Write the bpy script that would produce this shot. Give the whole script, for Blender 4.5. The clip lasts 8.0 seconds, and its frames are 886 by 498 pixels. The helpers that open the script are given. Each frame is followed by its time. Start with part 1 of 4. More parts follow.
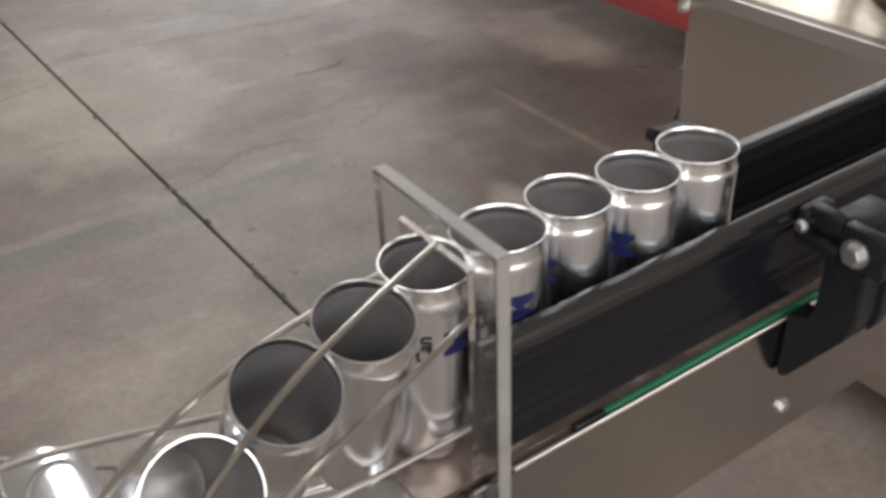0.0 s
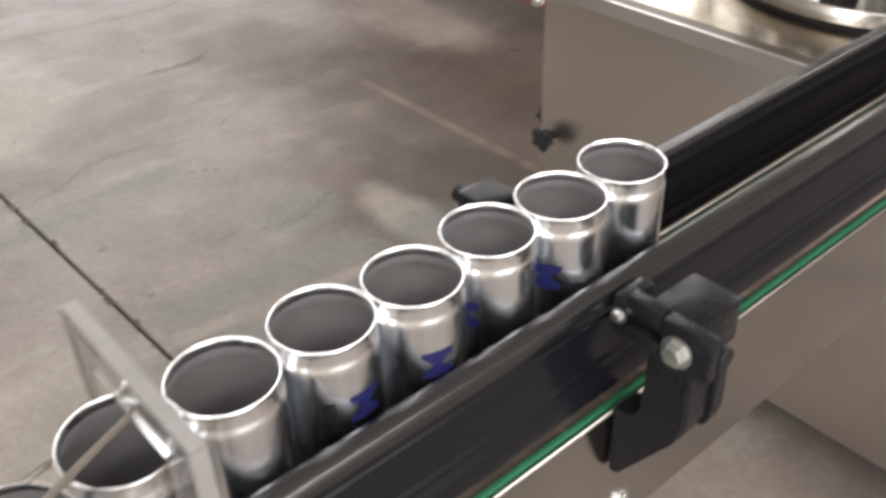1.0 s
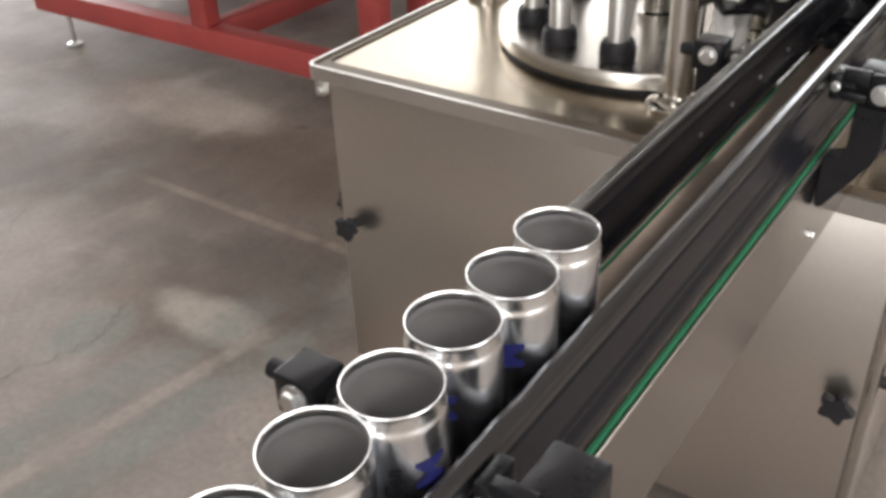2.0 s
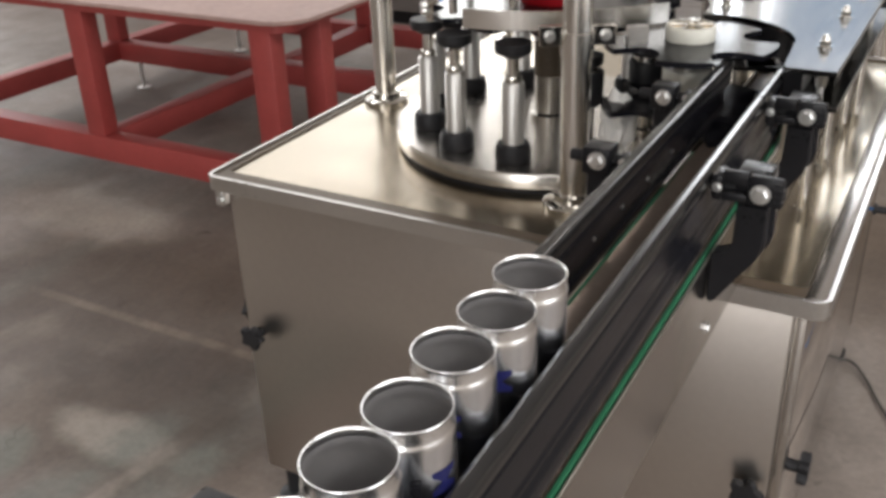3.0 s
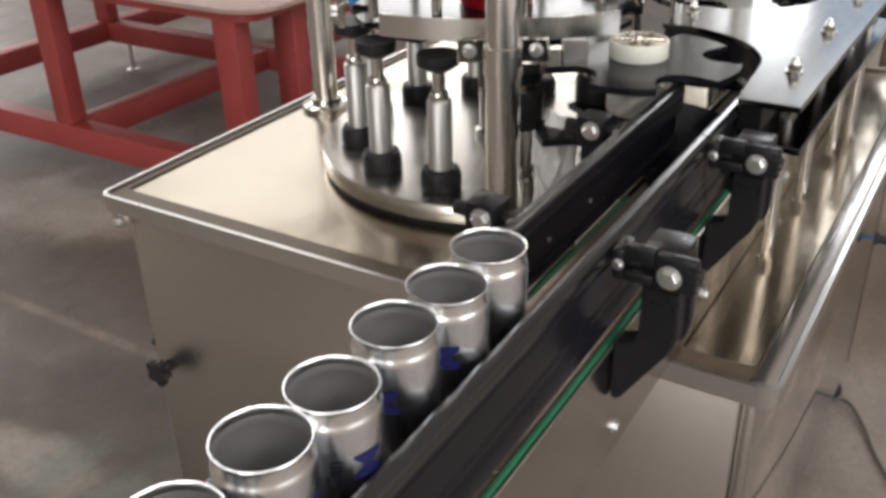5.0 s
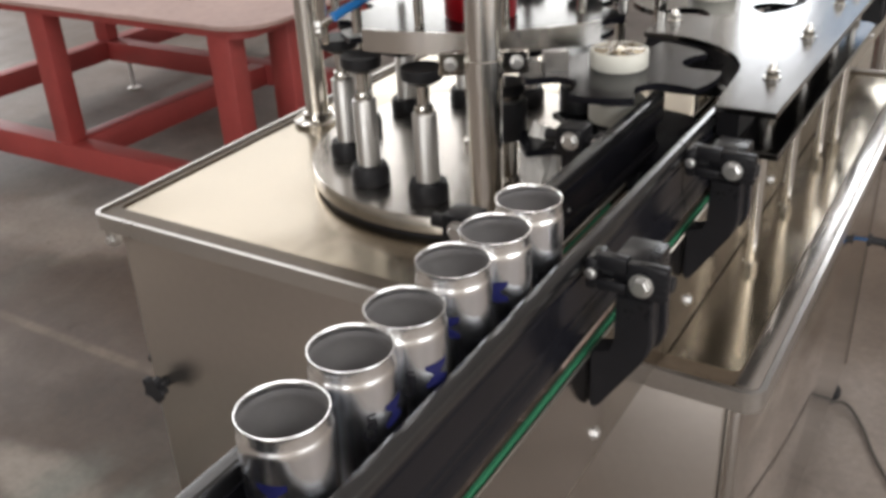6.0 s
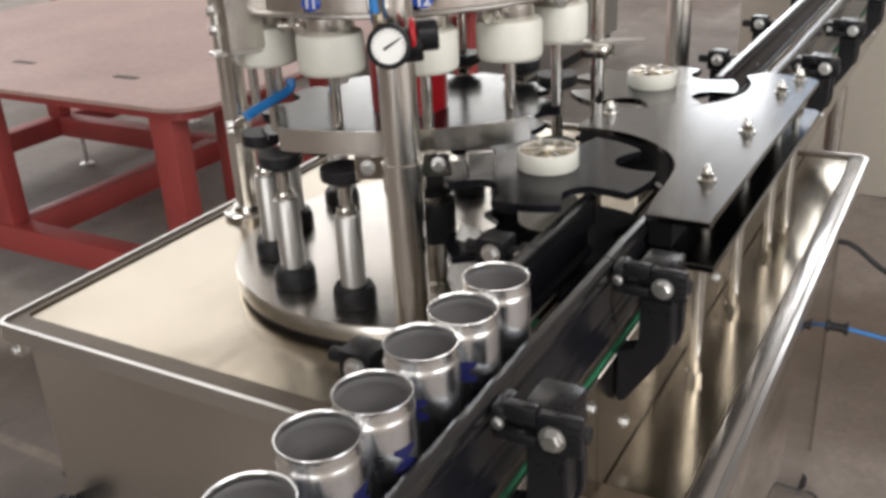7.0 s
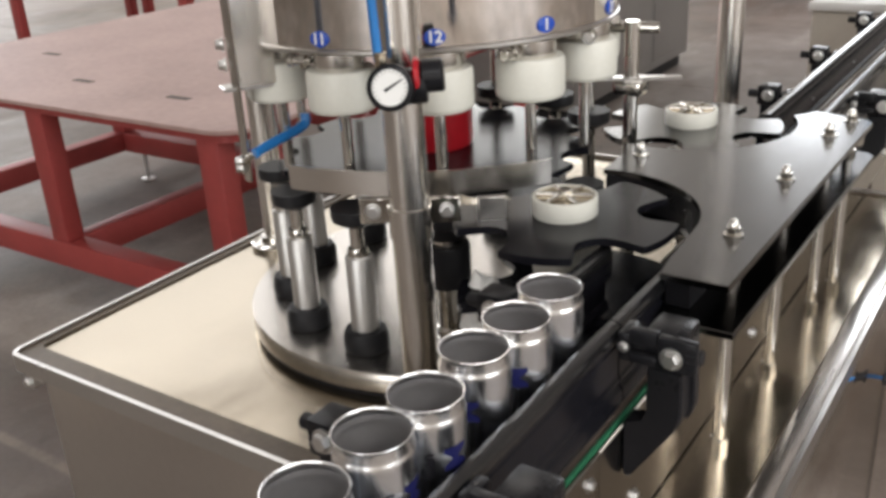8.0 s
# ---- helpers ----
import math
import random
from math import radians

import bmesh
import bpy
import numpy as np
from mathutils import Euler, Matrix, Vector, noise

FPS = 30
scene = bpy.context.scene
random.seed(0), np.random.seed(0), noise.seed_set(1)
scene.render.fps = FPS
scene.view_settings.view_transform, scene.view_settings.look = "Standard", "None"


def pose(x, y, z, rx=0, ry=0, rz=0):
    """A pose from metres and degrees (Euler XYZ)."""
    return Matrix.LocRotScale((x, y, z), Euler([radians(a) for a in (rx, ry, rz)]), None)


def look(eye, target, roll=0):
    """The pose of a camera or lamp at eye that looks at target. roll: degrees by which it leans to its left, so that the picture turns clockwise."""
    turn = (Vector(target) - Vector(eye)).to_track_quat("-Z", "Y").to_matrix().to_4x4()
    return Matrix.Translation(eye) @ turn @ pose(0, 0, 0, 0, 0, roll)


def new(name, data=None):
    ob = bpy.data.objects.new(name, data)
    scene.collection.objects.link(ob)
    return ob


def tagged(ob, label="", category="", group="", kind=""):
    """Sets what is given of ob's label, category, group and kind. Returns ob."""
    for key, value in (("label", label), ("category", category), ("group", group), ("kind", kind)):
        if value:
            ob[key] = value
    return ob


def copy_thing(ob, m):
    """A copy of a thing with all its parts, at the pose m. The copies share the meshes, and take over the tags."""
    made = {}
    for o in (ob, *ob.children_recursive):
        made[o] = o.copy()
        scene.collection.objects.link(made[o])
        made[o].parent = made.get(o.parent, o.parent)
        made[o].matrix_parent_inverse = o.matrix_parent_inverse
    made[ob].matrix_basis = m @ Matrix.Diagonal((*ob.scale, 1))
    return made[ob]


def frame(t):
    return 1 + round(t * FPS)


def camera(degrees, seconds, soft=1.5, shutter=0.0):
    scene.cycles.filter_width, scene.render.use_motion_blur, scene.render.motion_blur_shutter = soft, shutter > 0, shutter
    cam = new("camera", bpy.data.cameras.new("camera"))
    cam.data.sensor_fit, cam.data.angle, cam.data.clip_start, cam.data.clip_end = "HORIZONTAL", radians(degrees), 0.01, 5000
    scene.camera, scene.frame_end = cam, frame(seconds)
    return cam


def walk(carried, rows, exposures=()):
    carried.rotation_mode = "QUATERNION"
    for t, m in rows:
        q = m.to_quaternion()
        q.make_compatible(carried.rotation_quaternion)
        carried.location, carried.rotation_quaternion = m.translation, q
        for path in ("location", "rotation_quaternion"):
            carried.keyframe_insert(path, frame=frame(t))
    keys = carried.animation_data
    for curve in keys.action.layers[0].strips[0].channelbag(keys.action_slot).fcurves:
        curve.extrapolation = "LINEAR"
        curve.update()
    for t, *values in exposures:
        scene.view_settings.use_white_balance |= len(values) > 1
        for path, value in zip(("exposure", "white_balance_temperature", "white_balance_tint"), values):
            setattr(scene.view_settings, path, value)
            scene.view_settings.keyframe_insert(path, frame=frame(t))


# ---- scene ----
cam = camera(50.6, 8.0, soft=3.4, shutter=0.3)
PATH = [
    (0, (0.357, -1.080, 1.233), (-1.05, -0.177, 0.134), -2.8),
    (0.4, (0.345, -1.007, 1.233), (-1.057, -0.101, 0.133), -2.1),
    (0.5, (0.344, -0.997, 1.237), (-1.032, -0.069, 0.122), -1.9),
    (1, (0.300, -0.935, 1.234), (-0.958, 0.106, 0.079), -2.3),
    (1.3, (0.251, -0.882, 1.245), (-0.889, 0.309, 0.113), -3.1),
    (1.5, (0.226, -0.882, 1.241), (-0.84, 0.409, 0.148), -2.2),
    (1.7, (0.231, -0.883, 1.257), (-0.789, 0.439, 0.157), -2.0),
    (2, (0.227, -0.866, 1.246), (-0.772, 0.497, 0.176), -2.5),
    (2.2, (0.234, -0.862, 1.25), (-0.742, 0.542, 0.212), -2.2),
    (3.3, (0.227, -0.844, 1.266), (-0.619, 0.736, 0.38), -2.7),
    (3.5, (0.225, -0.828, 1.264), (-0.601, 0.764, 0.378), -3.1),
    (4, (0.237, -0.749, 1.26), (-0.61, 0.825, 0.365), -3.9),
    (4.5, (0.265, -0.635, 1.266), (-0.646, 0.916, 0.392), -1.5),
    (4.7, (0.263, -0.608, 1.25), (-0.669, 0.909, 0.34), -1.0),
    (5.8, (0.289, -0.598, 1.254), (-0.66, 0.871, 0.282), -2.7),
    (6, (0.292, -0.595, 1.256), (-0.658, 0.899, 0.325), -3.0),
    (6.5, (0.293, -0.564, 1.265), (-0.63, 0.985, 0.401), -3.1),
    (7, (0.296, -0.482, 1.271), (-0.631, 1.089, 0.452), -3.1),
    (7.5, (0.299, -0.421, 1.273), (-0.728, 1.098, 0.472), -2.9),
    (8, (0.319, -0.393, 1.278), (-0.74, 1.112, 0.496), -3.4),
]
walk(cam, [(t, look(eye, at, roll)) for t, eye, at, roll in PATH],
     exposures=[(0, 0.38), (0.6, 0.68), (1.0, 0.98), (1.5, 1.02), (2.2, 0.76), (3.5, 0.46), (4.5, 0.52), (6.0, 0.52), (8.0, 0.40)])

# ---------------------------------------------------------------- light
BELT = 0.82


def daylight():
    world = bpy.data.worlds.new("sky")
    world.use_nodes = True
    scene.world = world
    nt = world.node_tree
    sky = nt.nodes.new("ShaderNodeTexSky")
    sky.sky_type, sky.sun_disc = "NISHITA", False
    sky.sun_elevation, sky.sun_rotation = radians(48), radians(200)
    nt.links.new(sky.outputs[0], nt.nodes["Background"].inputs[0])
    nt.nodes["Background"].inputs[1].default_value = 0.12


def opening_light(name, m, sx, sy, watts, colour):
    data = bpy.data.lights.new(name, "AREA")
    data.shape, data.size, data.size_y = "RECTANGLE", sx, sy
    data.energy, data.color = watts, colour
    new(name, data).matrix_world = m


daylight()
# unseen roof skylights over the west aisle and behind, and gates, added for daylight
# x, from y, to y, watts a metre: each power set by the reflections it gives
SKYLIGHTS = [(-13.0, 1.0, 19.0, 9), (-10.2, -1.0, 19.0, 9.5), (-5.6, 0.0, 9.0, 17), (-1.7, 12.5, 17.3, 38), (-0.35, 12.5, 17.3, 38), (4.0, -12.0, -2.0, 24), (8.0, -10.0, 4.0, 42)]
for x, ya, yb, power in SKYLIGHTS:
    # the cool pair near x = -1 is added to brighten tray rim and rails
    opening_light("skylight_lamp", pose(x, (ya + yb) / 2, 6.95), 1.3, yb - ya, power * (yb - ya), (0.97, 0.98, 1.0) if -2 < x < 0 else (1.0, 0.962, 0.92))
opening_light("gate_lamp_south", look((3.0, -13.9, 2.6), (3.0, 0, 2.0)), 7, 4.6, 440, (1.0, 0.972, 0.962))
opening_light("gate_lamp_west", look((-15.9, 6.0, 2.6), (0, 6.0, 2.0)), 7, 4.6, 560, (0.98, 0.965, 0.97))
opening_light("gate_lamp_east", look((11.9, -1.0, 2.9), (0, -1.0, 2.0)), 8, 4.6, 330, (1.0, 0.975, 0.965))
opening_light("gate_lamp_north", look((-4.35, 19.9, 3.3), (-4.35, 0, 3.3)), 1.7, 6.4, 170, (0.98, 0.99, 1.0))
opening_light("window_lamp_north", look((-11.5, 19.9, 5.0), (-11.5, 0, 4.0)), 7.0, 2.4, 330, (1.0, 0.98, 0.94))

# weak fill in an unseen high opening, added for the guide plate's reflection
opening_light("fill_lamp_high", look((-2.3, 19.9, 5.6), (-2.3, 0, 5.0)), 2.0, 2.3, 1.5, (0.97, 0.97, 1.0))

# ---------------------------------------------------------------- materials


def material(name, base, rough=0.5, metal=0.0, vary=0.15, scale=8.0, fine=120.0, bump=0.15, stretch=(1, 1, 1), tint=None,
             rough_vary=0.12, transmission=0.0, coat=0.0, specular=0.5, wave=0.0, ior=1.5):
    """Principled surface with two scales of variation, in metres."""
    m = bpy.data.materials.new(name)
    m.use_nodes = True
    nt = m.node_tree
    link = nt.links.new
    b = nt.nodes["Principled BSDF"]
    co = nt.nodes.new("ShaderNodeTexCoord")
    mp = nt.nodes.new("ShaderNodeMapping")
    mp.inputs["Scale"].default_value = stretch
    link(co.outputs["Object"], mp.inputs["Vector"])
    big, small = nt.nodes.new("ShaderNodeTexNoise"), nt.nodes.new("ShaderNodeTexNoise")
    big.inputs["Scale"].default_value, small.inputs["Scale"].default_value = scale, fine
    big.inputs["Detail"].default_value = small.inputs["Detail"].default_value = 5
    link(mp.outputs[0], big.inputs["Vector"])
    link(mp.outputs[0], small.inputs["Vector"])
    ramp = nt.nodes.new("ShaderNodeValToRGB")
    dark = [c * (1 - vary) for c in base]
    light = [min(1, c * (1 + vary)) for c in (tint or base)]
    ramp.color_ramp.elements[0].color, ramp.color_ramp.elements[1].color = (*dark, 1), (*light, 1)
    ramp.color_ramp.elements[0].position, ramp.color_ramp.elements[1].position = 0.3, 0.7
    mix = nt.nodes.new("ShaderNodeMath")
    mix.operation = "MULTIPLY_ADD"
    mix.inputs[1].default_value = 0.35
    link(small.outputs[0], mix.inputs[0])
    half = nt.nodes.new("ShaderNodeMath")
    half.operation = "MULTIPLY"
    half.inputs[1].default_value = 0.65
    link(big.outputs[0], half.inputs[0])
    link(half.outputs[0], mix.inputs[2])
    link(mix.outputs[0], ramp.inputs[0])
    link(ramp.outputs[0], b.inputs["Base Color"])
    rr = nt.nodes.new("ShaderNodeMapRange")
    rr.inputs["To Min"].default_value = max(0.02, rough - rough_vary)
    rr.inputs["To Max"].default_value = min(1, rough + rough_vary)
    link(mix.outputs[0], rr.inputs[0])
    link(rr.outputs[0], b.inputs["Roughness"])
    b.inputs["Metallic"].default_value = metal
    b.inputs["Transmission Weight"].default_value = transmission
    b.inputs["Coat Weight"].default_value = coat
    b.inputs["Specular IOR Level"].default_value = specular
    b.inputs["IOR"].default_value = ior
    if bump:
        bp = nt.nodes.new("ShaderNodeBump")
        bp.inputs["Strength"].default_value, bp.inputs["Distance"].default_value = bump, 0.002
        link(small.outputs[0], bp.inputs["Height"])
        link(bp.outputs[0], b.inputs["Normal"])
        if wave:
            # slow waviness of thin sheet
            sheet, bw = nt.nodes.new("ShaderNodeTexNoise"), nt.nodes.new("ShaderNodeBump")
            sheet.inputs["Scale"].default_value, sheet.inputs["Detail"].default_value = 3.6, 1
            bw.inputs["Strength"].default_value, bw.inputs["Distance"].default_value = 1.0, wave
            link(co.outputs["Object"], sheet.inputs["Vector"])
            link(sheet.outputs[0], bw.inputs["Height"])
            link(bw.outputs[0], bp.inputs["Normal"])
    return m


def concrete():
    """Worn grey-brown workshop floor: cloudy stains, greenish wipes, dust and fine pits."""
    m = bpy.data.materials.new("worn_concrete")
    m.use_nodes = True
    nt = m.node_tree
    link = nt.links.new
    b = nt.nodes["Principled BSDF"]
    geo = nt.nodes.new("ShaderNodeNewGeometry")

    def cloud(scale, detail, stretch=(1, 1, 1), rough=0.6):
        mp = nt.nodes.new("ShaderNodeMapping")
        mp.inputs["Scale"].default_value = stretch
        n = nt.nodes.new("ShaderNodeTexNoise")
        n.inputs["Scale"].default_value, n.inputs["Detail"].default_value, n.inputs["Roughness"].default_value = scale, detail, rough
        link(geo.outputs["Position"], mp.inputs["Vector"])
        link(mp.outputs[0], n.inputs["Vector"])
        return n.outputs[0]

    def ramp(fac, stops):
        r = nt.nodes.new("ShaderNodeValToRGB")
        e = r.color_ramp.elements
        e[0].position, e[0].color = stops[0][0], (*stops[0][1], 1)
        e[1].position, e[1].color = stops[1][0], (*stops[1][1], 1)
        link(fac, r.inputs[0])
        return r.outputs[0]

    def blend(kind, fac, a, c):
        x = nt.nodes.new("ShaderNodeMix")
        x.data_type, x.blend_type = "RGBA", kind
        for sock, v in ((x.inputs["Factor"], fac), (x.inputs[6], a), (x.inputs[7], c)):
            if isinstance(v, (int, float)):
                sock.default_value = v
            elif isinstance(v, tuple):
                sock.default_value = (*v, 1)
            else:
                link(v, sock)
        return x.outputs[2]

    col = ramp(cloud(1.3, 8), [(0.3, (0.166, 0.139, 0.120)), (0.72, (0.317, 0.277, 0.249))])
    stain = ramp(cloud(0.55, 6, (1, 0.7, 1)), [(0.44, (0, 0, 0)), (0.62, (1, 1, 1))])
    col = blend("MIX", stain, col, blend("MULTIPLY", 1.0, col, (0.70, 0.64, 0.58)))
    green = ramp(cloud(0.9, 5, (2.6, 0.5, 1)), [(0.52, (0, 0, 0)), (0.70, (0.5, 0.5, 0.5))])
    col = blend("MIX", green, col, (0.17, 0.178, 0.16))
    dust = ramp(cloud(2.2, 7, (1.6, 0.6, 1)), [(0.56, (0, 0, 0)), (0.74, (0.55, 0.55, 0.55))])
    col = blend("MIX", dust, col, (0.41, 0.375, 0.33))
    split = nt.nodes.new("ShaderNodeSeparateXYZ")
    link(geo.outputs["Position"], split.inputs[0])
    px, py = split.outputs[0], split.outputs[1]

    def calc(op, *values):
        n = nt.nodes.new("ShaderNodeMath")
        n.operation = op
        for sock, v in zip(n.inputs, values):
            if isinstance(v, (int, float)):
                sock.default_value = v
            else:
                link(v, sock)
        return n.outputs[0]

    def soft(v, lo, hi):
        r = nt.nodes.new("ShaderNodeMapRange")
        r.interpolation_type = "SMOOTHSTEP"
        r.inputs["From Min"].default_value, r.inputs["From Max"].default_value = lo, hi
        r.inputs["To Min"].default_value, r.inputs["To Max"].default_value = 1, 0
        link(v, r.inputs[0])
        return r.outputs[0]

    ragged = calc("MULTIPLY_ADD", cloud(3.2, 7), 1.5, -0.75)
    patchy = soft(cloud(5.0, 6, (1, 1, 1)), 0.62, 0.42)

    def blob(cx, cy, rx, ry):
        dx, dy = calc("DIVIDE", calc("SUBTRACT", px, cx), rx), calc("DIVIDE", calc("SUBTRACT", py, cy), ry)
        d = calc("SQRT", calc("ADD", calc("MULTIPLY", dx, dx), calc("MULTIPLY", dy, dy)))
        return soft(calc("ADD", d, ragged), 0.55, 1.15)

    def band(across, along, at, slope, width, lo, hi):
        """A worn straight streak: width across, from lo to hi along."""
        off = calc("ABSOLUTE", calc("SUBTRACT", across, calc("MULTIPLY_ADD", along, slope, at)))
        ends = calc("ABSOLUTE", calc("SUBTRACT", along, (lo + hi) / 2))
        m = calc("MULTIPLY", soft(off, width * 0.3, width), soft(ends, (hi - lo) * 0.3, (hi - lo) / 2))
        return calc("MULTIPLY", m, calc("MULTIPLY_ADD", patchy, -0.75, 1.0))

    def lay(col, masks, colour, amount, kind="MIX"):
        for k in masks:
            col = blend(kind, calc("MULTIPLY", k, amount), col, colour)
        return col

    # oily stains, dusty patches, greenish wipes and old line marks
    # last blob: brown stain, with the near floor's shade darkened into it
    col = lay(col, [blob(-1.58, 0.62, 0.62, 0.40), blob(-1.22, 0.36, 0.34, 0.26), blob(-2.40, 0.48, 0.42, 0.22), blob(0.05, 1.75, 0.7, 0.5), blob(-1.28, 0.26, 0.50, 0.26)], (0.58, 0.52, 0.46), 0.85, "MULTIPLY")
    col = lay(col, [blob(-2.66, -0.5, 0.6, 0.42), blob(-2.15, 1.02, 0.34, 0.16), blob(-1.22, 0.21, 0.2, 0.08), blob(-1.1, -0.75, 0.3, 0.3)], (0.40, 0.36, 0.31), 0.6)
    col = lay(col, [band(px, py, -1.20, 0.16, 0.085, -0.60, 0.40), band(px, py, -1.02, 0.16, 0.08, -0.60, 0.40), band(px, py, -1.79, 0.02, 0.10, -1.25, 0.15), blob(-1.42, 0.03, 0.10, 0.13)], (0.165, 0.175, 0.15), 0.75)
    col = lay(col, [band(px, py, -1.107, 0.16, 0.030, -0.65, 0.32), band(px, py, -1.865, 0.02, 0.035, -1.15, 0.1), band(px, py, -2.45, 0.05, 0.03, -0.6, 0.1)], (0.38, 0.335, 0.285), 0.34)
    col = lay(col, [band(py, px, 0.585, 0.0, 0.022, -2.0, -0.95)], (0.38, 0.30, 0.235), 0.32)
    mottle = ramp(cloud(4.2, 7, rough=0.7), [(0.34, (0.80, 0.79, 0.78)), (0.66, (1.13, 1.13, 1.13))])
    col = blend("MULTIPLY", 0.85, col, mottle)
    grain = ramp(cloud(60, 6), [(0.3, (0.78, 0.78, 0.78)), (0.7, (1.12, 1.12, 1.12))])
    col = blend("MULTIPLY", 0.7, col, grain)
    pits = ramp(cloud(9, 3), [(0.25, (0.35, 0.33, 0.3)), (0.31, (1, 1, 1))])
    col = blend("MULTIPLY", 0.75, col, pits)
    link(col, b.inputs["Base Color"])
    rr = nt.nodes.new("ShaderNodeMapRange")
    rr.inputs["To Min"].default_value, rr.inputs["To Max"].default_value = 0.42, 0.8
    link(cloud(1.7, 5), rr.inputs[0])
    link(rr.outputs[0], b.inputs["Roughness"])
    bp = nt.nodes.new("ShaderNodeBump")
    bp.inputs["Strength"].default_value, bp.inputs["Distance"].default_value = 0.35, 0.004
    link(cloud(35, 8), bp.inputs["Height"])
    link(bp.outputs[0], b.inputs["Normal"])
    return m


CONCRETE = concrete()
JOINT = material("joint_filler", (0.085, 0.072, 0.064), 0.9, bump=0.3)
CRACK = material("crack_dirt", (0.10, 0.088, 0.078), 0.95, vary=0.3)
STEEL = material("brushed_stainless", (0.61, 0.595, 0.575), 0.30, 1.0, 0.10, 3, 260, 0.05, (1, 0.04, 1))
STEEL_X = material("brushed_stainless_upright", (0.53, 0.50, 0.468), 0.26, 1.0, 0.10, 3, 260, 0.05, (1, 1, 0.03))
PANEL = material("cabinet_sheet", (0.575, 0.54, 0.505), 0.30, 1.0, 0.06, 1.6, 90, 0.012, rough_vary=0.05)
SHEET = material("polished_sheet", (0.50, 0.445, 0.36), 0.20, 1.0, 0.14, 5, 60, 0.04, (1, 0.2, 1), rough_vary=0.12, wave=0.009)
DISC = material("turned_disc", (0.60, 0.57, 0.53), 0.24, 1.0, 0.10, 14, 90, 0.03, rough_vary=0.10)
MIRROR = material("mirror_sheet", (0.46, 0.435, 0.41), 0.17, 1.0, 0.08, 4, 60, 0.02, rough_vary=0.05)
SIDE = material("mirror_side_panel", (0.80, 0.78, 0.76), 0.06, 1.0, 0.05, 3, 60, 0.01, rough_vary=0.02)
POLISH = material("mirror_polished_shell", (0.84, 0.81, 0.775), 0.05, 1.0, 0.04, 20, 200, 0.005, rough_vary=0.02)
GROUND = material("ground_steel", (0.64, 0.63, 0.61), 0.46, 1.0, 0.08, 20, 150, 0.03, (1, 1, 0.1))
SATIN = material("satin_steel", (0.74, 0.715, 0.675), 0.23, 1.0, 0.06, 20, 200, 0.02, (1, 1, 0.05))
GUIDE_STEEL = material("satin_guide_plate", (0.15, 0.148, 0.147), 0.18, 1.0, 0.14, 6, 120, 0.04, (1, 0.1, 1), rough_vary=0.08)
CHROME = material("polished_steel", (0.66, 0.64, 0.60), 0.13, 1.0, 0.06, 20, 200, 0.02)
ZINC = material("zinc_plated", (0.72, 0.72, 0.71), 0.32, 1.0, 0.07, 30, 150, 0.015, (1, 1, 0.1))
ALU = material("can_aluminium", (0.86, 0.885, 0.93), 0.22, 1.0, 0.05, 30, 300, 0.01, (1, 1, 0.1), rough_vary=0.04)
ALU_SATIN = material("can_neck_aluminium", (0.95, 0.955, 0.96), 0.24, 1.0, 0.04, 30, 300, 0.015, rough_vary=0.04)
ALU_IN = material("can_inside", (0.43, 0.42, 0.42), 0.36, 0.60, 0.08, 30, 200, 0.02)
BLUE_INK = material("blue_print", (0.012, 0.014, 0.085), 0.35, 0.1, 0.1)
BLACK_INK = material("black_print", (0.012, 0.012, 0.016), 0.3, 0.3, 0.1)
BLACK = material("black_nylon", (0.013, 0.013, 0.015), 0.30, 0, 0.2, 30, 300, 0.05, specular=0.22)
BLACK_RAIL = material("black_rail_plastic", (0.009, 0.009, 0.012), 0.20, 0, 0.2, 12, 200, 0.05, (1, 0.05, 1), rough_vary=0.08, specular=0.25)
BLACK_CAP = material("rubbed_black_plastic", (0.012, 0.012, 0.013), 0.20, 0, 0.3, 12, 200, 0.06, (1, 0.05, 1), rough_vary=0.10, specular=0.95)
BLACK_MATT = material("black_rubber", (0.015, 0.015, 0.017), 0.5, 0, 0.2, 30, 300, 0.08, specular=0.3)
EDGE = material("dull_sheet_edge", (0.60, 0.57, 0.53), 0.42, 1.0, 0.15, 12, 150, 0.05, (1, 0.05, 1))
GREEN = material("green_wear_strip", (0.026, 0.150, 0.076), 0.45, 0, 0.12, 20, 200, 0.05)
# brown base carries the metal gutter's dark reflection; the column sleeve reuses it
DARK_BROWN = material("brown_gutter", (0.115, 0.088, 0.062), 0.42, 0.2, 0.3, 9, 120, 0.08, specular=0.35)
RIM_STEEL = material("satin_rim", (0.74, 0.72, 0.70), 0.26, 1.0, 0.08, 6, 80, 0.05, (1, 0.05, 1))
BELT_STEEL = material("belt_steel", (0.27, 0.215, 0.18), 0.32, 0.6, 0.15, 20, 150, 0.06)
ACRYLIC = material("clear_acrylic", (0.96, 0.955, 0.945), 0.10, 0, 0.0, bump=0, rough_vary=0.05, transmission=1.0, ior=1.28)
ACRYLIC_EDGE = material("sawn_acrylic_edge", (0.44, 0.42, 0.40), 0.45, 0, 0.2, 40, 300, 0.1, transmission=0.4)
NYLON = material("white_nylon", (0.69, 0.685, 0.62), 0.4, 0, 0.05, 25, 200, 0.05)
RED = material("red_oxide_paint", (0.33, 0.052, 0.048), 0.52, 0, 0.18, 5, 70, 0.12, rough_vary=0.15)
RED_TOP = material("dusty_red_top", (0.38, 0.25, 0.22), 0.6, 0, 0.14, 2.5, 40, 0.1, tint=(0.44, 0.31, 0.28))
